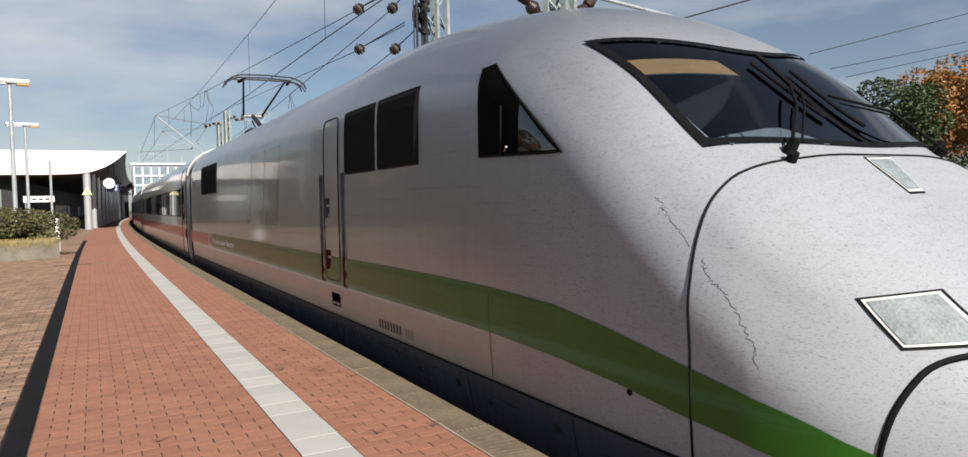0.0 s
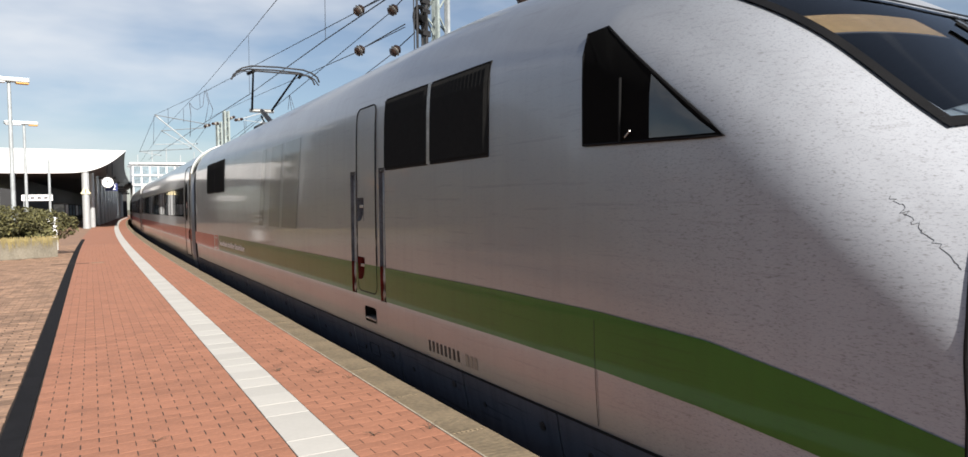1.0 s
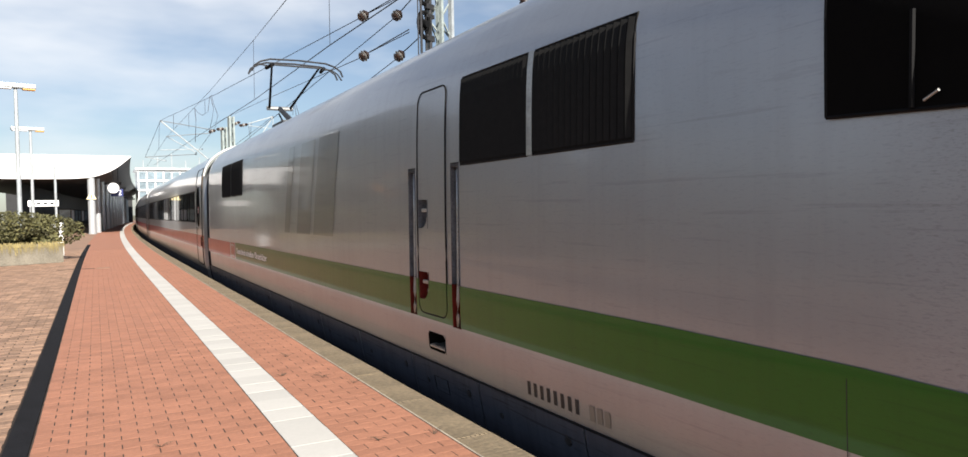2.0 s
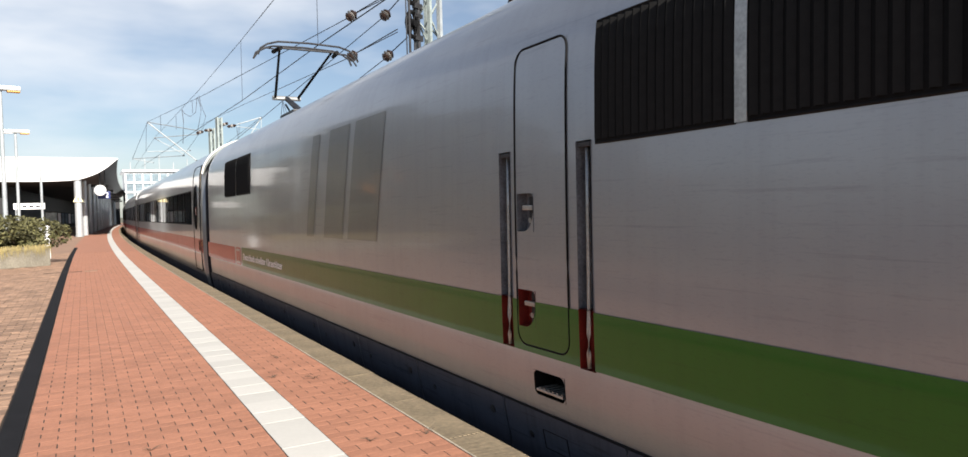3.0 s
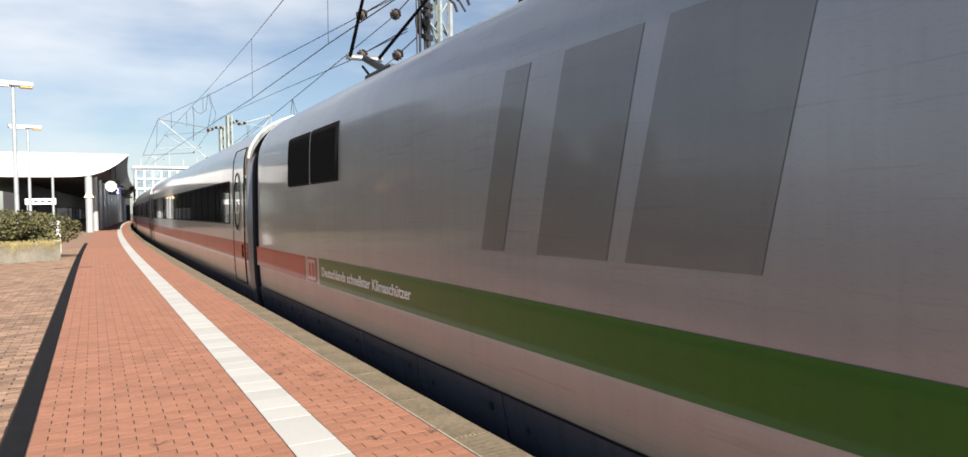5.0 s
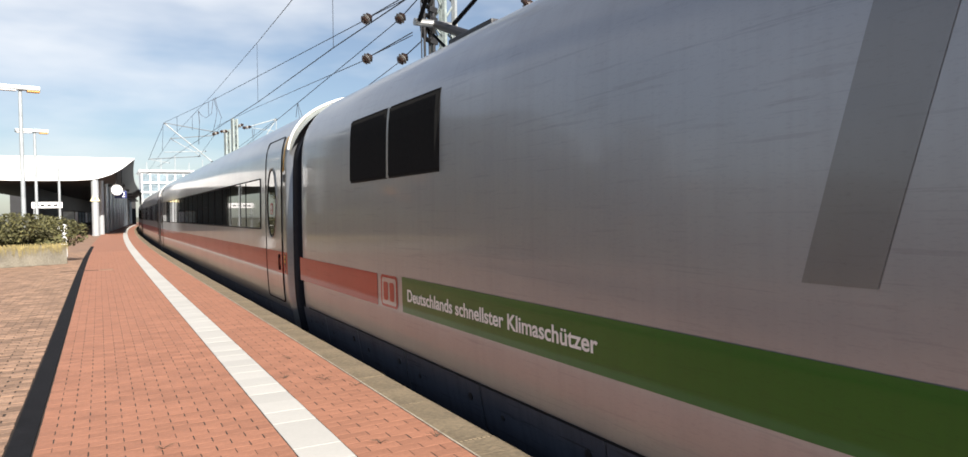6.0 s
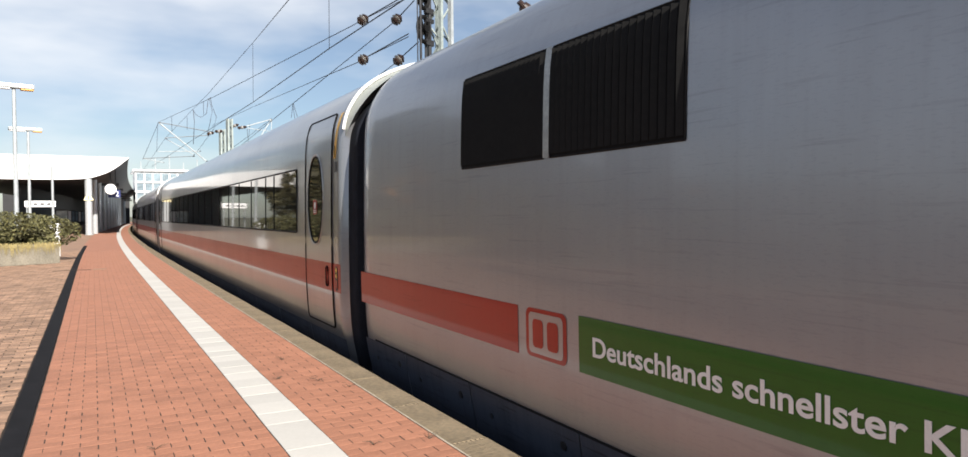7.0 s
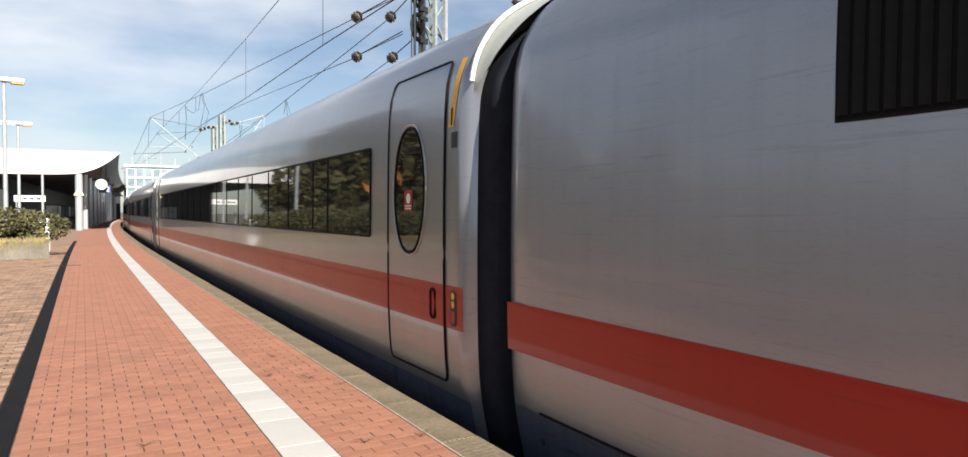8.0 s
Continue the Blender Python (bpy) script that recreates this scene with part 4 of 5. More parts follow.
def coach():
    car = thing("coach", "silver passenger coach with dark window band and red stripe", "train", group="coaches of the train")
    cs = coach_section
    ats = sorted({-12.75, -12.7} | {round(float(a), 2) for a in np.arange(-12.95, 12.96, 0.7)} | {12.95})
    loft("body", ats, cs, M_SILVER_COACH, car)
    side_sheet("red_stripe", rect(-12.85, 12.9, 1.12, 1.45), M_RED, car, 0.003, 30, 4, "glossy red stripe", cs)
    band = side_sheet("window_band", rect(-10.92, 10.9, 1.79, 2.62), M_PANE, car, 0.004, 30, 10, "continuous dark tinted window band", cs)
    seam("band_frame", rounded(-10.93, 10.91, 1.78, 2.63, 0.03, 3), band, 0.014, sec=cs)
    cuts = [-10.9, -9.55, -8.95] + [-8.95 + 1.19 * k for k in range(1, 17)]
    for a in cuts[1:]:
        seam("pane_joint", [(a, 1.8), (a, 2.2), (a, 2.61)], band, 0.012, False, sec=cs, off=0.002)
    for sg in (-1, 1):
        a0, a1 = sorted((sg * 11.4, sg * 12.55))
        d = side_sheet("door", rect(a0, a1, 0.7, 3.18), M_SILVER_COACH, car, 0.006, 4, 18, "plug door with oval window", cs)
        seam("door_seam", rounded(a0, a1, 0.69, 3.19, 0.06), d, 0.012, sec=cs, off=0.004)
        ca = sg * 11.88
        oval = [(ca + 0.31 * math.cos(t) * abs(math.cos(t)) ** -0.15 if abs(math.cos(t)) > 1e-6 else ca, 2.2 + 0.53 * math.sin(t)) for t in np.linspace(0, math.tau, 33)[:-1]]
        ow = fan_sheet("door_window", oval, M_PANE, d, 0.01, cs)
        seam("window_gasket", oval, ow, 0.014, sec=cs, off=0.008)
        seam("window_rim", [(ca + (p - ca) * 1.1, 2.2 + (z - 2.2) * 1.05) for p, z in oval], ow, 0.012, sec=cs, material=M_STEEL, off=0.006)
        fan_sheet("red_sticker", rounded(ca - 0.08, ca + 0.09, 2.02, 2.2, 0.01, 1), M_RED, d, 0.014, cs)
        fan_sheet("sticker_disc", [(ca + 0.045 * math.cos(t), 2.13 + 0.045 * math.sin(t)) for t in np.linspace(0, math.tau, 17)[:-1]], M_WHITE_MARK, d, 0.016, cs)
        for k in range(2):
            fan_sheet("sticker_line", rounded(ca - 0.06, ca + 0.07, 2.04 + 0.022 * k, 2.05 + 0.022 * k, 0.003, 1), M_WHITE_MARK, d, 0.016, cs)
        side_sheet("red_stripe", rect(a0 + 0.01, a1 - 0.01, 1.12, 1.45), M_RED, d, 0.009, 4, 3, "", cs)
        ha = a0 + 0.2 if sg < 0 else a1 - 0.2
        seam("door_handle", rounded(ha - 0.04, ha + 0.04, 1.17, 1.4, 0.035, 3), d, 0.012, sec=cs, off=0.01)
        fan_sheet("door_buttons", rounded(sg * 12.7 - 0.05, sg * 12.7 + 0.05, 1.14, 1.42, 0.04, 3), M_DARK, car, 0.006, cs)
        for zb in (1.375, 1.31):
            fan_sheet("door_button", [(sg * 12.7 + 0.028 * math.cos(t), zb + 0.028 * math.sin(t)) for t in np.linspace(0, math.tau, 17)[:-1]], M_YELLOW, car, 0.009, cs)
        fan_sheet("key_switch", rounded(sg * 12.7 - 0.03, sg * 12.7 + 0.03, 1.17, 1.26, 0.01, 2), M_RED, car, 0.009, cs)
        side_sheet("yellow_mark", lambda u, v, sg=sg: (sg * (12.6 + 0.09 * u + 0.1 * v), 2.66 + 0.52 * v), M_YELLOW, car, 0.004, 2, 8, "yellow class mark", cs)
        side_sheet("class_sign", rect(sg * 12.7 - 0.045, sg * 12.7 + 0.045, 2.5, 2.62), M_DARK, car, 0.004, 2, 2, "", cs)
    # number one on the yellow mark
    me = letters("1", 0.2, 0.001, 0.003)
    for v in me.vertices:
        v.co = side(-12.62 - v.co.x * 0.75, 2.68 + v.co.y * 0.9, 0.007 + v.co.z, -1, cs)
    me.materials.append(M_BLACK)
    part("figure_one", me, None, car)
    cuts = [-12.9, -11.4, -9.6, -7.8, -6.0, -4.2, -2.4, -0.6, 1.2, 3.0, 4.8, 6.6, 8.4, 10.2, 12.0, 12.9]
    for a0, a1 in zip(cuts, cuts[1:]):
        sk = side_sheet("skirt_panel", rect(a0 + 0.008, a1 - 0.008, 0.17, 0.6), M_SKIRT, car, 0.007, 3, 4, "dark grey skirt panel", cs)
    # white rim, pale fairing and dark gangway at both ends
    for sg in (-1, 1):
        rim = [Vector((-x * 1.004, sg * 12.95, z * 1.002)) for x, z in PROFILE] + [Vector((x * 1.004, sg * 12.95, z * 1.002)) for x, z in PROFILE[-2::-1]]
        part("end_rim", path_tube(bmesh.new(), rim[28:-28], 0.02), M_WHITE_RIM, car)
        hoopz = [p for p in PROFILE if p[1] > 2.85]
        hoopz = [(-x, z) for x, z in hoopz] + [(x, z) for x, z in hoopz[-2::-1]]
        vs, fs = [], []
        for x, z in hoopz:
            reach = 0.4 * min(1, max(0.02, (z - 2.85) / 0.6)) ** 0.8
            vs += [(x * 0.99, sg * 12.94, z * 0.997), (x * (0.99 - 0.03 * reach), sg * (12.94 + reach), z * (0.997 - 0.02 * reach))]
        fs = [(2 * k, 2 * k + 1, 2 * k + 3, 2 * k + 2) for k in range(len(hoopz) - 1)]
        part("end_fairing", mesh_of("end_fairing", vs, fs, M_FAIRING, True), None, car, "pale grey roof fairing over the gangway")
        gang = PROFILE * [0.955, 0.955]
        loft("gangway", [sg * 12.9, sg * 13.0, sg * 13.1, sg * 13.26][::sg], lambda a, g=gang: g, M_BELLOWS, car)
    for a in (-9.5, 9.5):
        bg = part("bogie", boxed(-1.1, 1.1, a - 1.5, a + 1.5, 0.25, 0.75, 0.05), M_DARK, car)
        for d in (-1.25, 1.25):
            part("wheelset", rodded((-0.8, a + d, 0.46), (0.8, a + d, 0.46), 0.46, n=20), M_DARK, bg)
    return car


ENGINE = power_car()
COACHES = [coach()]
for k in range(3):
    COACHES.append(copy_thing(COACHES[0], pose(0, 0, 0)))


# ---- station, wires and planting ----
def leaf_cloud(name, blobs, count, size, material, parent=None, label="", seed=1, flat=0.6):
    """Many small leaves scattered through uneven clumps: blobs are (centre, radii)."""
    rng = np.random.default_rng(seed)
    vs, fs = [], []
    vol = np.array([b[1][0] * b[1][1] * b[1][2] for b in blobs]) ** 0.67
    pick = rng.choice(len(blobs), count, p=vol / vol.sum())
    for i in pick:
        c, r = blobs[i]
        d = rng.normal(size=3)
        d /= np.linalg.norm(d)
        p = np.array(c) + d * np.array(r) * rng.uniform(0.55, 1.08) ** 0.5
        u = rng.normal(size=3) * (1, 1, flat)
        u /= np.linalg.norm(u)
        w = np.cross(u, rng.normal(size=3))
        w /= np.linalg.norm(w)
        s = size * rng.uniform(0.6, 1.4)
        k = len(vs)
        vs += [p - u * s, p + w * s * 0.45, p + u * s, p - w * s * 0.45]
        fs.append((k, k + 1, k + 2, k + 3))
    return part(name, mesh_of(name, vs, fs, material), None, parent, label)


def tree(loc, h, r, leaf, label, seed):
    t = thing("tree", label, "tree", loc, group="trees beyond the tracks")
    rng = random.Random(seed)
    bm = rodded((0, 0, -1.3), (0, 0, h * 0.55), 0.22, 0.12, 10)
    limbs = []
    for k in range(7):
        a, z = k * 2.4 + rng.random(), h * (0.3 + 0.06 * k)
        e = (math.cos(a) * r * 0.6, math.sin(a) * r * 0.6, z + h * 0.2)
        rod(bm, (0, 0, z), e, 0.08, 0.03, 6)
        limbs.append(e)
    part("trunk", bm, M_BARK, t)
    blobs = [(e, (r * 0.45, r * 0.45, r * 0.4)) for e in limbs]
    for k in range(12):
        a, q, z = rng.random() * 6.28, rng.random() ** 0.5 * r * 0.7, h * (0.42 + 0.5 * rng.random())
        f = 1.0 - 0.5 * max(0, (z / h - 0.6) / 0.4)
        blobs.append(((math.cos(a) * q * f, math.sin(a) * q * f, z), (r * 0.34, r * 0.34, r * 0.3)))
    leaf_cloud("crown", blobs, 9000, 0.14, leaf, t, "", seed)
    return t


for loc, h, r, leaf, label, seed in (((51.8, 30.5, 0), 10.2, 3.0, M_LEAF, "dark green broadleaf tree beyond the tracks", 3), ((56, 30, 0), 10.8, 3.4, M_AUTUMN, "orange autumn tree beyond the tracks", 4),
                                     ((59, 28, 0), 12.0, 4.0, M_AUTUMN, "rust-brown autumn tree beyond the tracks", 5), ((53, 34, 0), 7.0, 3.0, M_AUTUMN, "orange autumn tree beyond the tracks", 6), ((62, 33, 0), 9.0, 4.0, M_LEAF, "green tree beyond the tracks", 7)):
    tree(loc, h, r, leaf, label, seed)

# wooded bank beside the station forecourt
rngb = random.Random(8)
bank_vs, bank_fs = [], []
for i in range(41):
    low_bank = min(1.0, max(0.2, (i * 2.1 - 60) / 16))
    for j, (x, z) in enumerate(((-6.3, 0.0), (-7.2, 0.8), (-12, 2.2), (-22, 4.0), (-50, 5.0))):
        bank_vs.append((x + rngb.uniform(-0.5, 0.5), -40 + i * 2.1, z * low_bank + rngb.uniform(-0.3, 0.3) * (j > 0)))
for i in range(40):
    for j in range(4):
        k = i * 5 + j
        bank_fs.append((k, k + 1, k + 6, k + 5))
tagged(part("bank", mesh_of("bank", bank_vs, bank_fs, M_SOIL, True)), "earth bank below the wood", "bank", kind="structure")
bl = []
for k in range(170):
    x = -7.6 - 16 * rngb.random() ** 1.2
    y = rngb.uniform(-40, 42 if x > -9 else 64)
    tall = min(1.0, max(0.06, (y - 20) / 14))
    bl.append(((x, y, 0.5 + (-7 - x) * 0.14 * tall + 4.2 * tall * rngb.random()), (rngb.uniform(1.0, 2.0),) * 2 + (rngb.uniform(1.2, 2.4) * (0.4 + 0.6 * tall),)))
for k in range(70):
    y = rngb.uniform(55, 150)
    x = -0.13 * y - rngb.uniform(9, 26)
    bl.append(((x, y, rngb.uniform(1, 15)), (rngb.uniform(2.4, 4.0),) * 2 + (rngb.uniform(2.2, 3.4),)))
tagged(leaf_cloud("wood", bl, 60000, 0.42, M_WOOD, seed=9), "dense green wood on the bank", "wood", kind="stuff")
bl2 = [(tuple(c + rngb.uniform(-1.5, 1.5) for c in b[0]), b[1]) for b in bl[::4]]
tagged(leaf_cloud("autumn_shrubs", bl2, 2500, 0.4, M_AUTUMN, seed=10), "orange shrubs among the wood", "shrubs", kind="stuff")

# planter with hedge
planter = thing("planter", "long stained concrete planter with dry grass on the platform", "planter", (-1.12, 25.95, 0), 26)
bm = bmesh.new()
box(bm, -9, 0, 0, 0.16, 0, 0.62, 0.02), box(bm, -9, 0, 2.6, 2.76, 0, 0.62, 0.02), box(bm, -0.16, 0, 0.163, 2.597, 0, 0.62, 0.02)
part("planter_wall", bm, M_CONCRETE, planter)
part("planter_soil", boxed(-9, -0.17, 0.17, 2.59, 0.1, 0.5), M_SOIL, planter)
hr = random.Random(5)
hedge = thing("hedge", "low spreading green and yellow hedge in the planter", "hedge", (-1.12, 25.95, 0.5), 26)
leaf_cloud("foliage", [((0.15 - 0.4 * k + hr.uniform(-.2, .2), 1.0 + hr.uniform(-0.5, 0.9), 0.32 + hr.uniform(0, 0.28) + 0.3 * min(1, k / 4)), (0.7, 0.85, 0.45)) for k in range(-1, 22)], 19000, 0.055, M_HEDGE, hedge, "", 11)
leaf_cloud("inner_foliage", [((-0.3 - 0.5 * k, 1.1, 0.3), (0.6, 0.7, 0.4)) for k in range(16)], 9000, 0.09, M_HEDGE, hedge, "", 12)
vs, fs = [], []
for i in range(1500):
    x, h = -hr.random() * 8.9, hr.uniform(0.08, 0.4)
    y, d = -hr.uniform(0.01, 0.05), hr.uniform(-0.06, 0.06)
    k = len(vs)
    top_z0 = 0.62 + hr.uniform(-0.02, 0.08)
    vs += [(x, y + 0.02, top_z0), (x + 0.015, y + 0.02, top_z0), (x + d, y - 0.05, top_z0 - h)]
    fs.append((k, k + 1, k + 2))
part("dry_grass", mesh_of("dry_grass", vs, fs, M_GRASS), None, planter)


def street_lamp(loc, h, turn):
    t = thing("platform_lamp", "tall grey platform lamp with flat twin head", "lamp", loc, turn, "platform lamps")
    part("pole", rodded((0, 0, 0), (0, 0, h), 0.075, 0.05, 12), M_GALV, t)
    part("pole_sleeve", rodded((0, 0, 0), (0, 0, 1.3), 0.1, 0.1, 12), M_GALV, t)
    part("lamp_head", boxed(-0.75, 0.55, -0.13, 0.13, h - 0.02, h + 0.12, 0.03), M_GALV, t)
    part("lamp_cover", boxed(0.18, 0.53, -0.11, 0.11, h - 0.07, h - 0.022, 0.02), M_ORANGE, t, "orange lamp cover")
    part("lamp_cover", boxed(-0.7, -0.1, -0.11, 0.11, h - 0.06, h - 0.022, 0.02), M_SIGN_WHITE, t)
    return t


street_lamp((-2.3, 26.6, 0), 5.55, 10)
street_lamp((-2.78, 38, 0), 5.4, 10)
post = thing("sign_post", "slim grey steel post on the platform", "post", (-1.98, 40, 0))
part("post", rodded((0, 0, 0), (0, 0, 3.95), 0.055, n=12), M_GALV, post)
wsn = thing("station_sign", "white station name sign on two posts", "sign", (-2.75, 44, 0))
part("sign_board", boxed(-0.7, 0.7, -0.03, 0.03, 2.0, 2.32, 0.01), M_SIGN_WHITE, wsn)
part("sign_leg", rodded((-0.6, 0, 0), (-0.6, 0, 2.0), 0.03), M_GALV, wsn), part("sign_leg", rodded((0.6, 0, 0), (0.6, 0, 2.0), 0.03), M_GALV, wsn)
for x in (-0.45, -0.2, 0.1, 0.4):
    part("sign_bar", boxed(x - 0.1, x + 0.08, -0.036, -0.031, 2.1, 2.2), M_DARK, wsn)
ub = thing("utility_box", "small white cabinet behind the hedge", "cabinet", (-1.47, 30.5, 0))
part("box_body", boxed(-0.17, 0.17, -0.2, 0.2, 0, 1.22, 0.02), M_SIGN_WHITE, ub)

# canopy
C_S = [63.4 + 4 * k for k in range(24)]
UNDER = smooth_curve([(-16.0, 4.42), (-12.0, 4.36), (-8.0, 4.33), (-5.2, 4.42), (-3.9, 4.75), (-2.9, 5.3), (-1.95, 6.12)], 30)
canopy = thing("platform_canopy", "white wing-shaped platform canopy with dark soffit on columns", "canopy")


def sheet_along(name, row, material, label="", slist=None):
    slist = slist or C_S
    vs = [track(s, l, z) for s in slist for l, z in row]
    w = len(row)
    fs = [(i * w + j, i * w + j + 1, (i + 1) * w + j + 1, (i + 1) * w + j) for i in range(len(slist) - 1) for j in range(w - 1)]
    return part(name, mesh_of(name, vs, fs, material, True), None, canopy, label)


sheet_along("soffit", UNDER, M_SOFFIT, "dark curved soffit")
sheet_along("roof", [(-16.0, 6.2), (-9, 6.21), (-1.93, 6.17)], M_ROOF_WHITE)
fas = [track(63.38, l, z) for l, z in UNDER] + [track(63.38, -1.93, 6.17), track(63.38, -9, 6.21), track(63.38, -16, 6.2)]
bm = bmesh.new()
fv = [bm.verts.new(p) for p in fas]
bm.faces.new(fv)
ex = bmesh.ops.extrude_face_region(bm, geom=list(bm.faces))
bmesh.ops.translate(bm, vec=(0, -0.12, 0), verts=[v for v in ex["geom"] if isinstance(v, bmesh.types.BMVert)])
part("fascia", bm, M_ROOF_WHITE, canopy, "white sheet-metal fascia")
p = track(63.6, -4.83)
cl = part("column", rodded((p.x, p.y, 0), (p.x, p.y, 4.5), 0.26, n=20), M_COLUMN, canopy)
part("column_foot", rodded((p.x, p.y, 0), (p.x, p.y, 0.12), 0.29, n=20), M_GALV, cl)
sg = bmesh.new()
tri = [sg.verts.new((p.x + 0.42 * math.sin(a), p.y - 0.3, 2.95 + 0.42 * math.cos(a))) for a in (0, math.tau / 3, 2 * math.tau / 3)]
f = sg.faces.new(tri)
e2 = bmesh.ops.extrude_face_region(sg, geom=[f])
bmesh.ops.translate(sg, vec=(0, 0.02, 0), verts=[v for v in e2["geom"] if isinstance(v, bmesh.types.BMVert)])
part("warning_sign", sg, M_SIGN_YELLOW, cl, "pale yellow triangular warning sign")
part("sign_mark", boxed(p.x - 0.03, p.x + 0.03, p.y - 0.312, p.y - 0.305, 2.82, 3.1), M_DARK, cl)
# the row of columns behind it, along the platform's middle
for k in range(13):
    y = 68.0 + 7.5 * k
    x = float(np.interp(y, (58, 78.8, 109.8, 153.5, 182), (-0.85, 0.21, 1.79, 4.08, 5.9)))
    part("column", rodded((x, y, 0), (x, y, 4.7), 0.21, n=14), M_COLUMN, canopy)
    if k % 2:
        part("beam", boxed(x - 5.0, x + 1.6, y - 0.12, y + 0.12, 4.35, 4.6), M_SOFFIT, canopy)
# added walls, coloured near black to stand in for shade behind the columns
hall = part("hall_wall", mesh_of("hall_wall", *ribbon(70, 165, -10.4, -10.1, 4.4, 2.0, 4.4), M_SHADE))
tagged(hall, "added near-black backdrop wall for the shade under the canopy", "wall", kind="structure")
bw = part("hall_shade_end_wall", boxed(-16, 5.4, 160, 160.3, 0, 6.2), M_SHADE)
tagged(bw, "added near-black end backdrop for the shade under the canopy", "wall", kind="structure")
for k in range(7):
    p = track(72 + 5 * k, -7.2)
    bn = thing("display_case", "dark timetable case with pale sheet under the canopy", "display case", (p.x, p.y, 0), group="cases under the canopy")
    part("case_frame", boxed(-0.5, 0.5, -0.06, 0.06, 0.5, 2.1, 0.02), M_DARK, bn)
    part("case_sheet", boxed(-0.42, 0.42, -0.072, -0.064, 0.9, 2.0), M_SIGN_WHITE if k % 3 == 1 else M_GLASSFRONT, bn)
    part("case_leg", rodded((-0.4, 0, 0), (-0.4, 0, 0.55), 0.03), M_DARK, bn), part("case_leg", rodded((0.4, 0, 0), (0.4, 0, 0.55), 0.03), M_DARK, bn)

# clock and platform number
clock = thing("station_clock", "round white station clock hung from the canopy", "clock", (0.825, 64.5, 3.66))
part("clock_case", rodded((0, 0.14, 0), (0, -0.14, 0), 0.46, n=32), M_DARK, clock)
part("clock_face", rodded((0, -0.14, 0), (0, -0.15, 0), 0.41, n=32), M_SIGN_WHITE, clock)
part("clock_hand", boxed(-0.02, 0.02, -0.16, -0.153, 0, 0.34), M_BLACK, clock)
part("clock_hand", boxed(-0.025, 0.025, -0.17, -0.162, 0, 0.24, m=Matrix.Rotation(radians(-35), 4, "Y")), M_BLACK, clock)
part("clock_rod", rodded((0, 0, 0.4), (0, 0, 2.0), 0.04), M_DARK, clock)
pn = thing("platform_number_sign", "dark blue platform sign with white number 2", "sign", (1.19, 65.0, 3.3))
part("sign_panel", boxed(-0.55, 0.35, -0.03, 0.03, -0.3, 0.3, 0.01), M_SIGN_BLUE, pn)
me = letters("2", 0.6, 0.004)
for v in me.vertices:
    v.co = Vector((v.co.x - 0.05, -0.036 - v.co.z, v.co.y - 0.2))
me.materials.append(M_SIGN_WHITE)
part("number", me, None, pn)
part("sign_rod", rodded((0, 0, 0.3), (0, 0, 2.4), 0.03), M_DARK, pn)

# glazed building far along the line
bld = thing("glazed_building", "pale glass-fronted building behind the station", "building", (11.5, 135, 0))
part("wall", boxed(-6, 13, 0, 10, -1.3, 9.2), M_WHITE_WALL, bld)
part("roof", boxed(-6.4, 13.4, -0.5, 10.4, 9.2, 9.5, 0.05), M_ROOF_WHITE, bld)
for i in range(14):
    for j in range(5):
        part("window", boxed(-5.8 + i * 1.33, -4.7 + i * 1.33, -0.06, 0.02, 0.9 + j * 1.66, 2.2 + j * 1.66), M_GLASSFRONT, bld)
for j in range(4):
    part("storey_rail", boxed(-6.2, 13.2, -0.5, -0.4, 2.35 + j * 1.66, 2.47 + j * 1.66), M_GALV, bld)
for k in range(5):
    part("roof_mast", rodded((-5 + 2.3 * k, 2, 9.4), (-5 + 2.3 * k, 2, 11 + (k * 7 % 3) * 0.6), 0.08), M_GALV, bld)


# ---- overhead line ----
def lattice_mast(loc, h, w, turn, label):
    t = thing("catenary_mast", label, "mast", loc, turn, "masts beside the track")
    for sx in (-1, 1):
        for sy in (-1, 1):
            part("mast_leg", boxed(sx * w / 2 - 0.045, sx * w / 2 + 0.045, sy * w / 2 - 0.045, sy * w / 2 + 0.045, -1.3, h), M_MAST, t)
    n = int(h / (w * 1.15))
    for k in range(n):
        z0, z1 = h * k / n, h * (k + 1) / n
        for sy in (-1, 1):
            part("mast_brace", rodded((-w / 2, sy * w / 2, z0 if k % 2 else z1), (w / 2, sy * w / 2, z1 if k % 2 else z0), 0.025, n=5), M_MAST, t)
            part("mast_brace", rodded((sy * w / 2, -w / 2, z1 if k % 2 else z0), (sy * w / 2, w / 2, z0 if k % 2 else z1), 0.025, n=5), M_MAST, t)
    return t


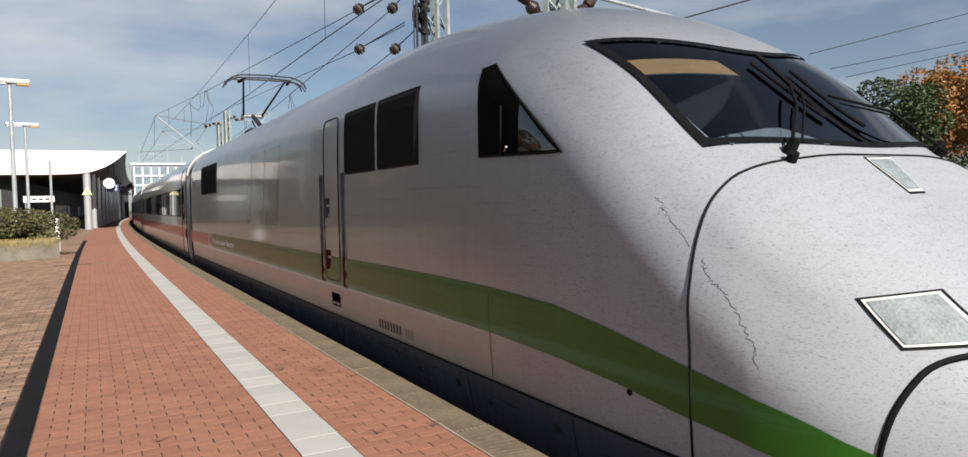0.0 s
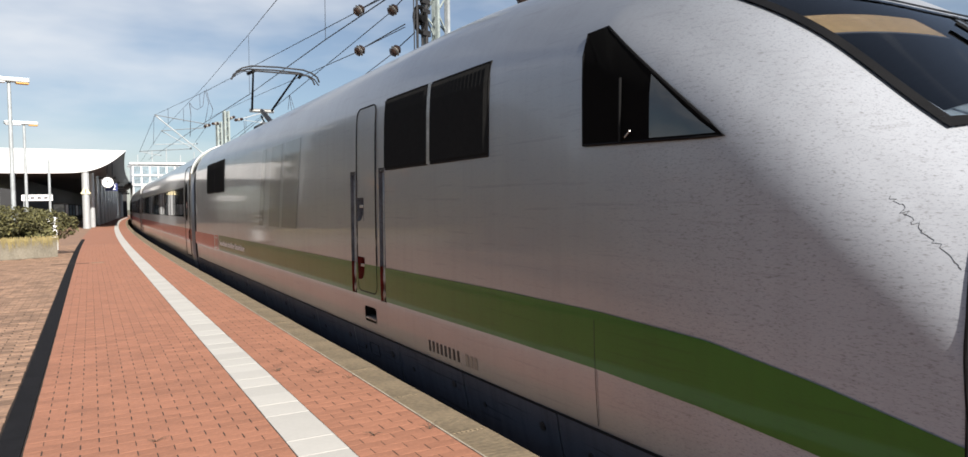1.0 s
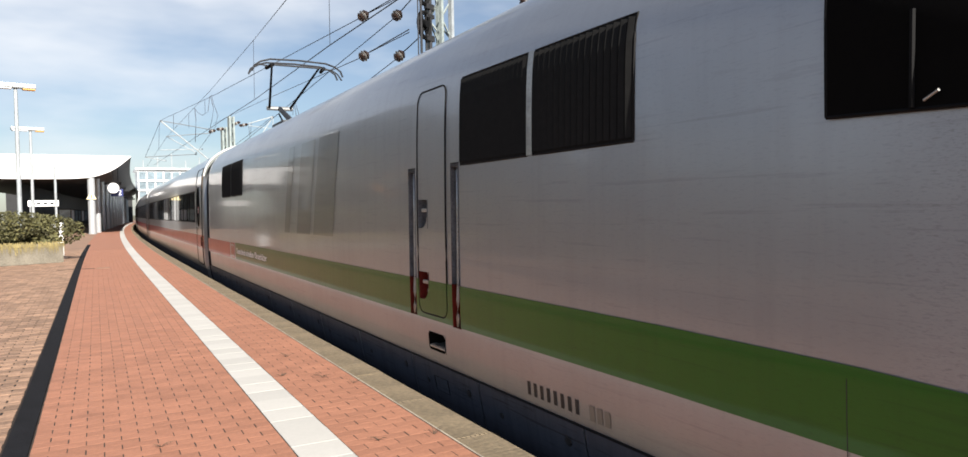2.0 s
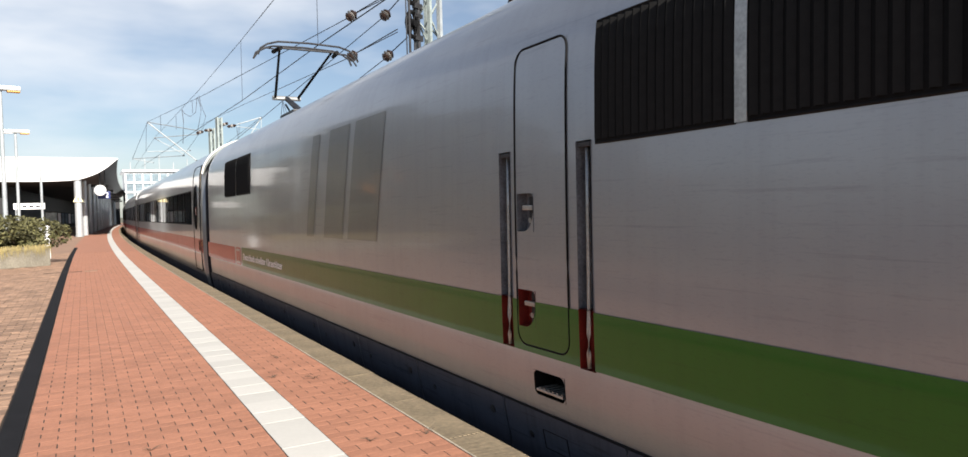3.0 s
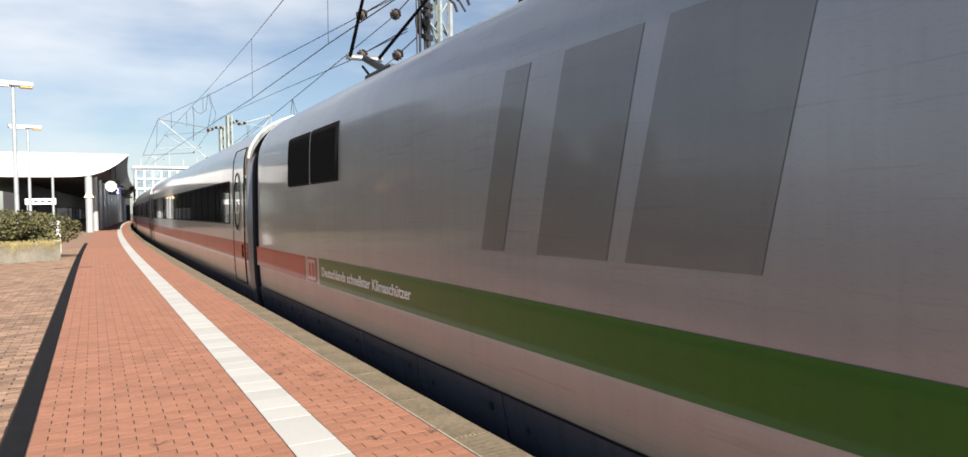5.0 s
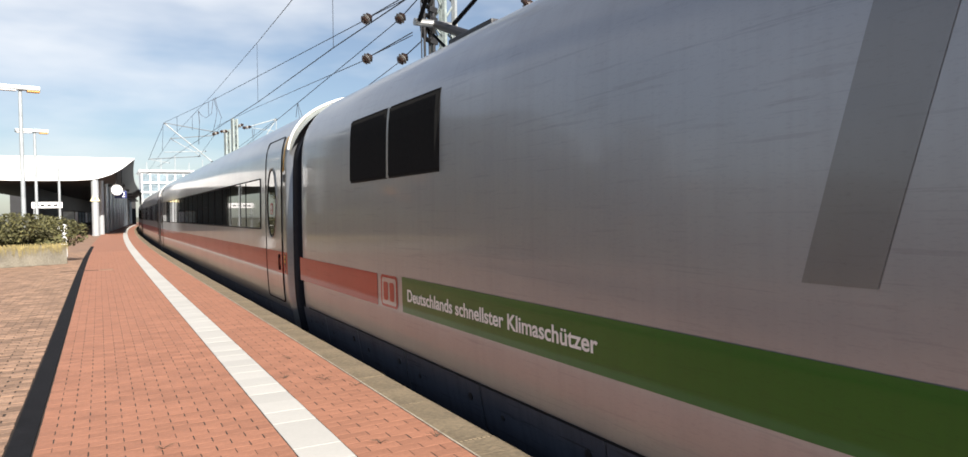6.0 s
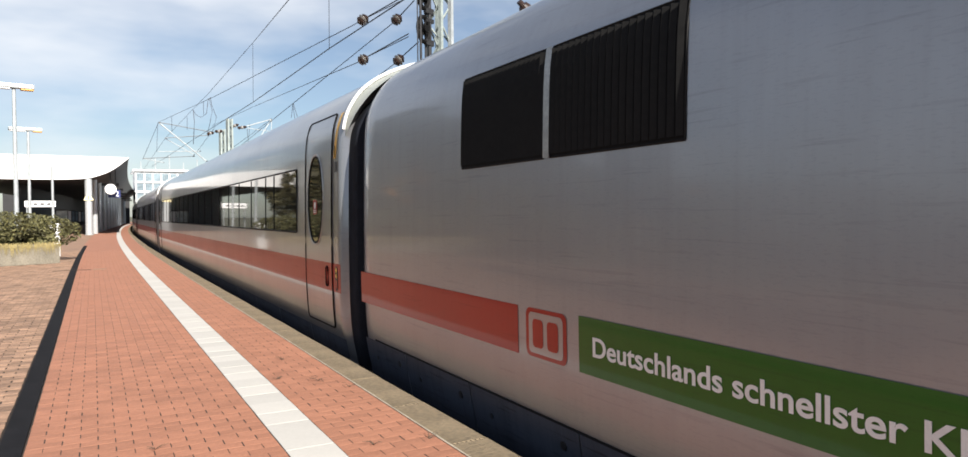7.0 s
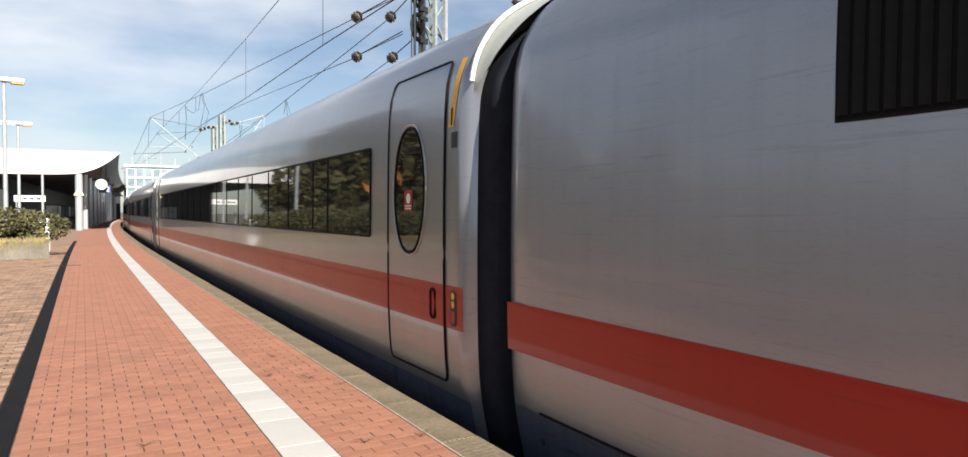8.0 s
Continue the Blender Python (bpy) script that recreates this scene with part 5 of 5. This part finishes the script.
mast = lattice_mast((7.52, 16.0, 0), 9.5, 0.4, 28, "grey-green lattice mast with tension wheel and weights")
for z, wide in ((5.95, 0.3), (6.72, 0.26)):
    ring = [(-0.56 + wide * 0.7 * math.cos(t), 0.05, z + wide * math.sin(t)) for t in np.linspace(0, math.tau, 25)]
    wh = part("tension_wheel", path_tube(bmesh.new(), ring, 0.055), M_BLACK, mast)
    part("wheel_hub", rodded((-0.56, -0.06, z), (-0.56, 0.16, z), 0.09, n=12), M_BLACK, wh)
    for t in (0, 1.05, 2.1, 3.14, 4.2, 5.24):
        part("wheel_spoke", rodded((-0.56, 0.05, z), (-0.56 + wide * 0.7 * math.cos(t), 0.05, z + wide * math.sin(t)), 0.03), M_BLACK, wh)
    part("wheel_bracket", boxed(-0.5, -0.2, 0.0, 0.1, z - 0.36, z - 0.22, 0.01), M_DARK, mast)
    part("wheel_bracket", boxed(-0.5, -0.2, 0.0, 0.1, z + 0.2, z + 0.3, 0.01), M_DARK, mast)
for x, y, r in ((-0.86, 0.0, 0.015), (-0.74, 0.0, 0.03), (-0.42, 0.1, 0.03), (-0.32, 0.05, 0.045)):
    part("weight_guide", rodded((x, y, -0.5), (x, y, 9.4), r), M_DARK, mast)
part("mast_panel", boxed(0.1, 0.2, -0.3, -0.2, -1.3, 9.5), M_GALV, mast)
lattice_mast((6.35, 9.0, 0), 7.0, 0.3, 28, "grey lattice mast of the overhead line")
for x, y, h in ((6.60, 45, 6.66), (6.56, 42, 6.93), (40.0, 15.0, 11.0)):
    lattice_mast((x, y, 0), h, 0.22, 10, "slim pale lattice mast of the overhead line")


def insulator(p, q, r=0.075, banded=True):
    """A ribbed porcelain insulator between two points."""
    t = thing("insulator", "brown ribbed insulator on the overhead wires", "insulator", group="insulators")
    p, q = Vector(p), Vector(q)
    d = q - p
    part("core", rodded(p, q, r * 0.45, n=10), M_INSUL, t)
    for k in range(3):
        c, e = p + d * (0.1 + 0.28 * k), p + d * (0.34 + 0.28 * k)
        bm = rodded(c, c.lerp(e, 0.4), r * 0.75, r * (1.15 if k == 1 else 1.0), 16)
        rod(bm, c.lerp(e, 0.4), e, r * (1.15 if k == 1 else 1.0), r * 0.7, 16)
        part("shed", bm, M_INSUL_PALE if k == 1 and banded else M_INSUL, t)
    return t


LINES = [
    (((3.49, 85.00, 5.30), (4.64, 60.00, 7.57), (5.53, 42.00, 8.37), (5.65, 30.00, 8.53), (4.16, 18.00, 6.72), (2.64, 9.00, 4.84)), 0.011),
    (((3.79, 55.00, 8.12), (4.63, 34.00, 6.84), (5.77, 17.00, 6.26)), 0.011),
    (((4.22, 70.00, 5.93), (5.30, 48.00, 6.28), (5.63, 30.00, 6.11), (5.31, 18.00, 5.77), (5.29, 13.00, 5.65), (5.34, 10.00, 5.63)), 0.014),
    (((8.01, 60.00, 8.64), (7.56, 40.00, 7.43), (5.77, 17.00, 5.28)), 0.011),
    (((6.58, 40.00, 5.06), (5.80, 24.00, 5.22), (6.51, 16.50, 6.23)), 0.011),
    (((7.44, 24.00, 5.30), (6.54, 16.50, 5.22)), 0.011),
    (((5.65, 30.00, 8.53), (5.63, 30.00, 6.11)), 0.008),
    (((5.32, 18.00, 7.09), (5.31, 18.00, 5.77)), 0.008),
    (((4.24, 50.00, 7.97), (4.23, 50.00, 6.93)), 0.012),
    (((4.95, 40.00, 7.52), (4.95, 40.00, 6.84)), 0.01),
    (((4.65, 45.00, 7.34), (4.64, 45.00, 6.54)), 0.01),
    (((4.66, 42.00, 7.31), (4.78, 42.00, 7.08), (5.06, 42.00, 6.93), (5.35, 42.00, 7.16), (5.46, 42.00, 8.02)), 0.013),
    (((5.56, 42.00, 8.10), (5.65, 42.00, 7.59), (5.87, 42.00, 6.99), (5.73, 42.00, 6.46), (5.34, 42.00, 6.16)), 0.013),
    (((4.66, 42.00, 7.31), (4.71, 42.00, 6.67), (4.68, 42.00, 6.16), (4.64, 42.00, 5.44)), 0.016),
    (((5.49, 42.00, 8.02), (5.65, 42.00, 7.35), (5.54, 42.00, 6.72), (5.44, 42.00, 6.27)), 0.013),
    (((5.80, 24.00, 5.22), (5.74, 24.00, 4.74)), 0.008),
    (((5.80, 24.00, 5.22), (5.86, 24.00, 4.71)), 0.008),
    (((5.82, 24.00, 5.22), (5.96, 24.00, 4.74)), 0.008),
    (((3.78, 55.00, 8.04), (2.99, 60.00, 5.84)), 0.013),
    (((3.74, 55.00, 8.03), (3.64, 55.00, 6.03)), 0.011),
    (((6.04, 44.00, 6.63), (6.27, 55.00, 6.06)), 0.011),
    (((7.88, 44.00, 6.67), (7.94, 44.00, 5.86)), 0.014),
    (((8.03, 44.00, 6.97), (7.98, 44.00, 6.19)), 0.012),
    (((9.33, 44.00, 7.31), (7.43, 50.00, 5.59)), 0.012),
    (((5.98, 17.00, 6.41), (6.51, 16.00, 6.70)), 0.014),
    (((5.98, 17.00, 6.40), (6.51, 16.00, 6.63)), 0.011),
    (((5.96, 17.00, 5.41), (6.70, 16.00, 5.86)), 0.014),
    (((5.96, 17.00, 5.41), (6.70, 16.00, 5.79)), 0.011),
    (((6.67, 16.50, 6.40), (6.86, 16.00, 6.69)), 0.014),
    (((6.72, 16.50, 5.40), (6.96, 16.00, 5.69)), 0.014),
]
for pts, r in LINES:
    w = thing("overhead_wire", "thin dark overhead wire above the track", "wire", group="overhead wires")
    part("strand", path_tube(bmesh.new(), pts, r, 5), M_WIRE, w)
INSULATORS = [
    ((5.77, 17.00, 6.26), (6.00, 17.00, 6.42), 0.125),
    ((5.77, 17.00, 5.28), (5.99, 17.00, 5.41), 0.125),
    ((6.49, 16.50, 6.22), (6.69, 16.50, 6.40), 0.125),
    ((6.52, 16.50, 5.22), (6.74, 16.50, 5.40), 0.125),
    ((5.60, 44.00, 6.24), (6.00, 44.00, 6.34), 0.1),
    ((6.04, 44.00, 6.41), (6.48, 44.00, 6.44), 0.1),
    ((6.97, 44.00, 6.72), (7.39, 44.00, 6.89), 0.1),
    ((7.32, 44.00, 6.67), (7.85, 44.00, 6.77), 0.1),
]
for p, q, r in INSULATORS:
    insulator(p, q, r)
TUBES = [
    ((3.79, 55.00, 8.12), (7.02, 55.00, 5.37), 0.045),
    ((3.79, 55.00, 8.12), (6.40, 48.00, 6.81), 0.028),
    ((4.40, 58.00, 7.32), (7.16, 55.00, 7.35), 0.028),
    ((4.40, 58.00, 7.32), (6.48, 58.00, 6.11), 0.028),
    ((4.06, 60.00, 6.45), (7.16, 60.00, 6.59), 0.028),
    ((3.33, 66.00, 6.33), (6.70, 60.00, 6.18), 0.028),
    ((3.33, 66.00, 6.33), (4.93, 66.00, 6.02), 0.028),
    ((7.85, 44.00, 6.81), (9.33, 44.00, 7.31), 0.03),
    ((9.33, 44.00, 7.31), (8.63, 44.00, 6.19), 0.028),
    ((9.33, 44.00, 7.31), (9.29, 44.00, 6.56), 0.02),
    ((7.88, 44.00, 6.70), (9.29, 44.00, 6.56), 0.02),
]
for p, q, r in TUBES:
    c = thing("cantilever", "pale steel cantilever tube carrying the overhead wires", "cantilever", group="cantilevers")
    part("tube", rodded(p, q, r), M_GALV, c)
    part("clamp", rodded(Vector(p).lerp(Vector(q), 0.97), Vector(p).lerp(Vector(q), 1.0), r * 1.5), M_DARK, c)
# wires beyond the train
for p, q, r in (((20.33, 15, 5.96), (40, 15, 10.75), 0.014), ((21.41, 15, 5.56), (40, 15, 9.15), 0.012), ((22.22, 15, 5.34), (40, 15, 8.85), 0.012),
                ((8.86, 9, 4.5), (12.3, 9, 5.55), 0.014)):
    w = thing("overhead_wire", "thin dark overhead wire above the track", "wire", group="overhead wires")
    part("strand", path_tube(bmesh.new(), [p, q], r, 5), M_WIRE, w)
insulator((5.55, 9, 4.62), (6.2, 9.05, 4.1), 0.1, False)
insulator((6.45, 9, 4.1), (7.1, 9.05, 4.72), 0.1, False)
ca = thing("cantilever", "grey cantilever tube behind the train", "cantilever")
part("tube", rodded((6.4, 9, 4.72), (8.86, 9, 4.5), 0.03), M_GALV, ca)
# drain cover and weeds in the joints
dc = thing("drain_cover", "small brown drain cover in the paving", "drain", (-0.03, 22.25, 0))
part("cover", boxed(-0.16, 0.16, -0.18, 0.18, 0, 0.008, 0.003), M_BROWN_FAR, dc)
part("cover_slot", boxed(-1.1, -0.2, -0.05, 0.05, 0, 0.006), M_JOINT, dc)
wr = random.Random(2)
for x, y in ((0.28, 4.85), (1.61, 7.21), (1.67, 6.13), (1.84, 5.78), (1.51, 4.25), (1.86, 4.17), (1.36, 6.37)):
    w = thing("weed", "small dry reddish weed in a paving joint", "weed", (x, y, 0), group="weeds in the joints")
    bm = bmesh.new()
    for k in range(9):
        a, L = wr.random() * 6.28, wr.uniform(0.03, 0.085)
        path_tube(bm, [(0, 0, 0), (math.cos(a) * L * .5, math.sin(a) * L * .5, L * .35), (math.cos(a) * L, math.sin(a) * L, L * .4)], 0.0013, 4)
    part("stems", bm, M_BARK, w)


# ---- paving pieces ----
def block(s0, s1, l0, l1, z, drop=0.014, cham=0.0005):
    c = [track(s0, l0), track(s1, l0), track(s1, l1), track(s0, l1)]
    m = sum(c, Vector()) / 4
    out = []
    for zz, g in ((z - drop, 0), (z - cham, 0), (z, cham)):
        for p in c:
            d = p - m
            k = 1 - g * 1.4 / max(d.length, 0.02)
            out.append((m.x + d.x * k, m.y + d.y * k, zz))
    return out


BLOCK_F = [(8, 11, 10, 9)] + [(a, a + 4, (a + 1) % 4 + 4, (a + 1) % 4) for a in range(4)] + [(a + 4, a + 8, (a + 1) % 4 + 8, (a + 1) % 4 + 4) for a in range(4)]


def paving(name, l0, l1, n, s0, s1, ds, gl, gs, material, one, near, seed, keep=None, jig=0.0006):
    """Blocks in running bond, their long side across the platform; those between near[0] and near[1] are single pieces."""
    rng = random.Random(seed)
    w = (l1 - l0) / n
    vs, fs = [], []
    for i in range(int((s1 - s0) / ds)):
        s = s0 + i * ds
        cuts = [l0 + w * k for k in range(n + 1)] if i % 2 == 0 else [l0] + [l0 + w * (k + 0.5) for k in range(n)] + [l1]
        for a, b in zip(cuts, cuts[1:]):
            if keep and not keep(*track(s, a).xy):
                continue
            z = rng.uniform(-jig, jig)
            g = gl * rng.uniform(0.5, 1.35)
            v = block(s + gs / 2, s + ds - gs / 2, a + g / 2, b - g / 2, z)
            if near and near[0] <= s < near[1]:
                c = Vector(v[8]).lerp(Vector(v[10]), 0.5)
                ob = part(name, mesh_of(name, [Vector(p) - c for p in v], BLOCK_F, one), None, platform)
                ob.location = c
            else:
                k = len(vs)
                vs += v
                fs += [tuple(k + q for q in f) for f in BLOCK_F]
    ob = part(name + "_field", mesh_of(name + "_field", vs, fs, material), None, platform)
    return tagged(ob, kind="stuff")


paving("paver", STRIP_R, WHITE_L, 7, 2.0, S_GEO, 0.102, 0.0075, 0.0022, M_BRICK, M_BRICK_ONE, (3.6, 5.6), 1)
paving("edge_paver", WHITE_R, SLAB_IN, 3, 2.0, S_GEO, 0.102, 0.0075, 0.003, M_BRICK, M_BRICK_ONE, (3.6, 5.6), 2)
paving("side_paver", -8.35, STRIP_L, 19, 4.0, S_GEO, 0.1, 0.016, 0.008, M_BROWN, M_BROWN, None, 3, lambda x, y: x > -0.2 * y - 0.6, 0.003)
part("side_ground", mesh_of("side_ground", *ribbon(S0, S_GEO, FAR_L, -8.36, 0.0, 2.0, 0.1), M_BROWN_FAR), None, platform)
part("behind_paving", mesh_of("behind_paving", *ribbon(S0, 2.0, STRIP_R, WHITE_L, 0.0, 1.0, 0.1), M_BRICK_FAR), None, platform)
part("behind_paving", mesh_of("behind_paving", *ribbon(S0, 2.0, WHITE_R, SLAB_IN, 0.0, 1.0, 0.1), M_BRICK_FAR), None, platform)
part("behind_paving", mesh_of("behind_paving", *ribbon(S0, 4.0, -8.35, STRIP_L, 0.0, 1.0, 0.1), M_BROWN_FAR), None, platform)
for i in range(106):
    s = 2.0 + 0.302 * i
    v = block(s + 0.0025, s + 0.2995, WHITE_L + 0.003, WHITE_R - 0.003, 0.001 + 0.001 * (i * 7 % 3), 0.016, 0.0004)
    c = Vector(v[8]).lerp(Vector(v[10]), 0.5)
    part("white_tile", mesh_of("white_tile", [Vector(p) - c for p in v], BLOCK_F, M_WHITE_TILE), None, platform).location = c
for i in range(32):
    s = 2.0 + 1.0 * i
    v = block(s + 0.003, s + 0.997, SLAB_IN + 0.004, EDGE, 0.003 + 0.002 * (i * 5 % 3), 0.12, 0.006)
    c = Vector(v[8]).lerp(Vector(v[10]), 0.5)
    part("edge_slab", mesh_of("edge_slab", [Vector(p) - c for p in v], BLOCK_F, M_SLAB), None, platform).location = c
part("mortar_line", mesh_of("mortar_line", *ribbon(2.0, S_END, SLAB_IN - 0.006, SLAB_IN + 0.006, 0.0075, 0.5, 0.02), M_CONCRETE_PALE), None, platform)
part("joint_sand", mesh_of("joint_sand", *ribbon(2.0, S_GEO, STRIP_R, SLAB_IN, -0.0016, 0.5, 0.01), M_JOINT), None, platform)
part("joint_sand", mesh_of("joint_sand", *ribbon(4.0, S_GEO, -8.35, STRIP_L, -0.0055, 0.5, 0.006), M_JOINT), None, platform)


# ---- movement ----
def motions():
    walk(ENGINE, [(t, car_pose(s, 5.73)) for t, s in RIDE])
    for k, c in enumerate(COACHES):
        walk(c, [(t, car_pose(s + 23.48 + 26.4 * k, 9.5)) for t, s in RIDE])


motions()
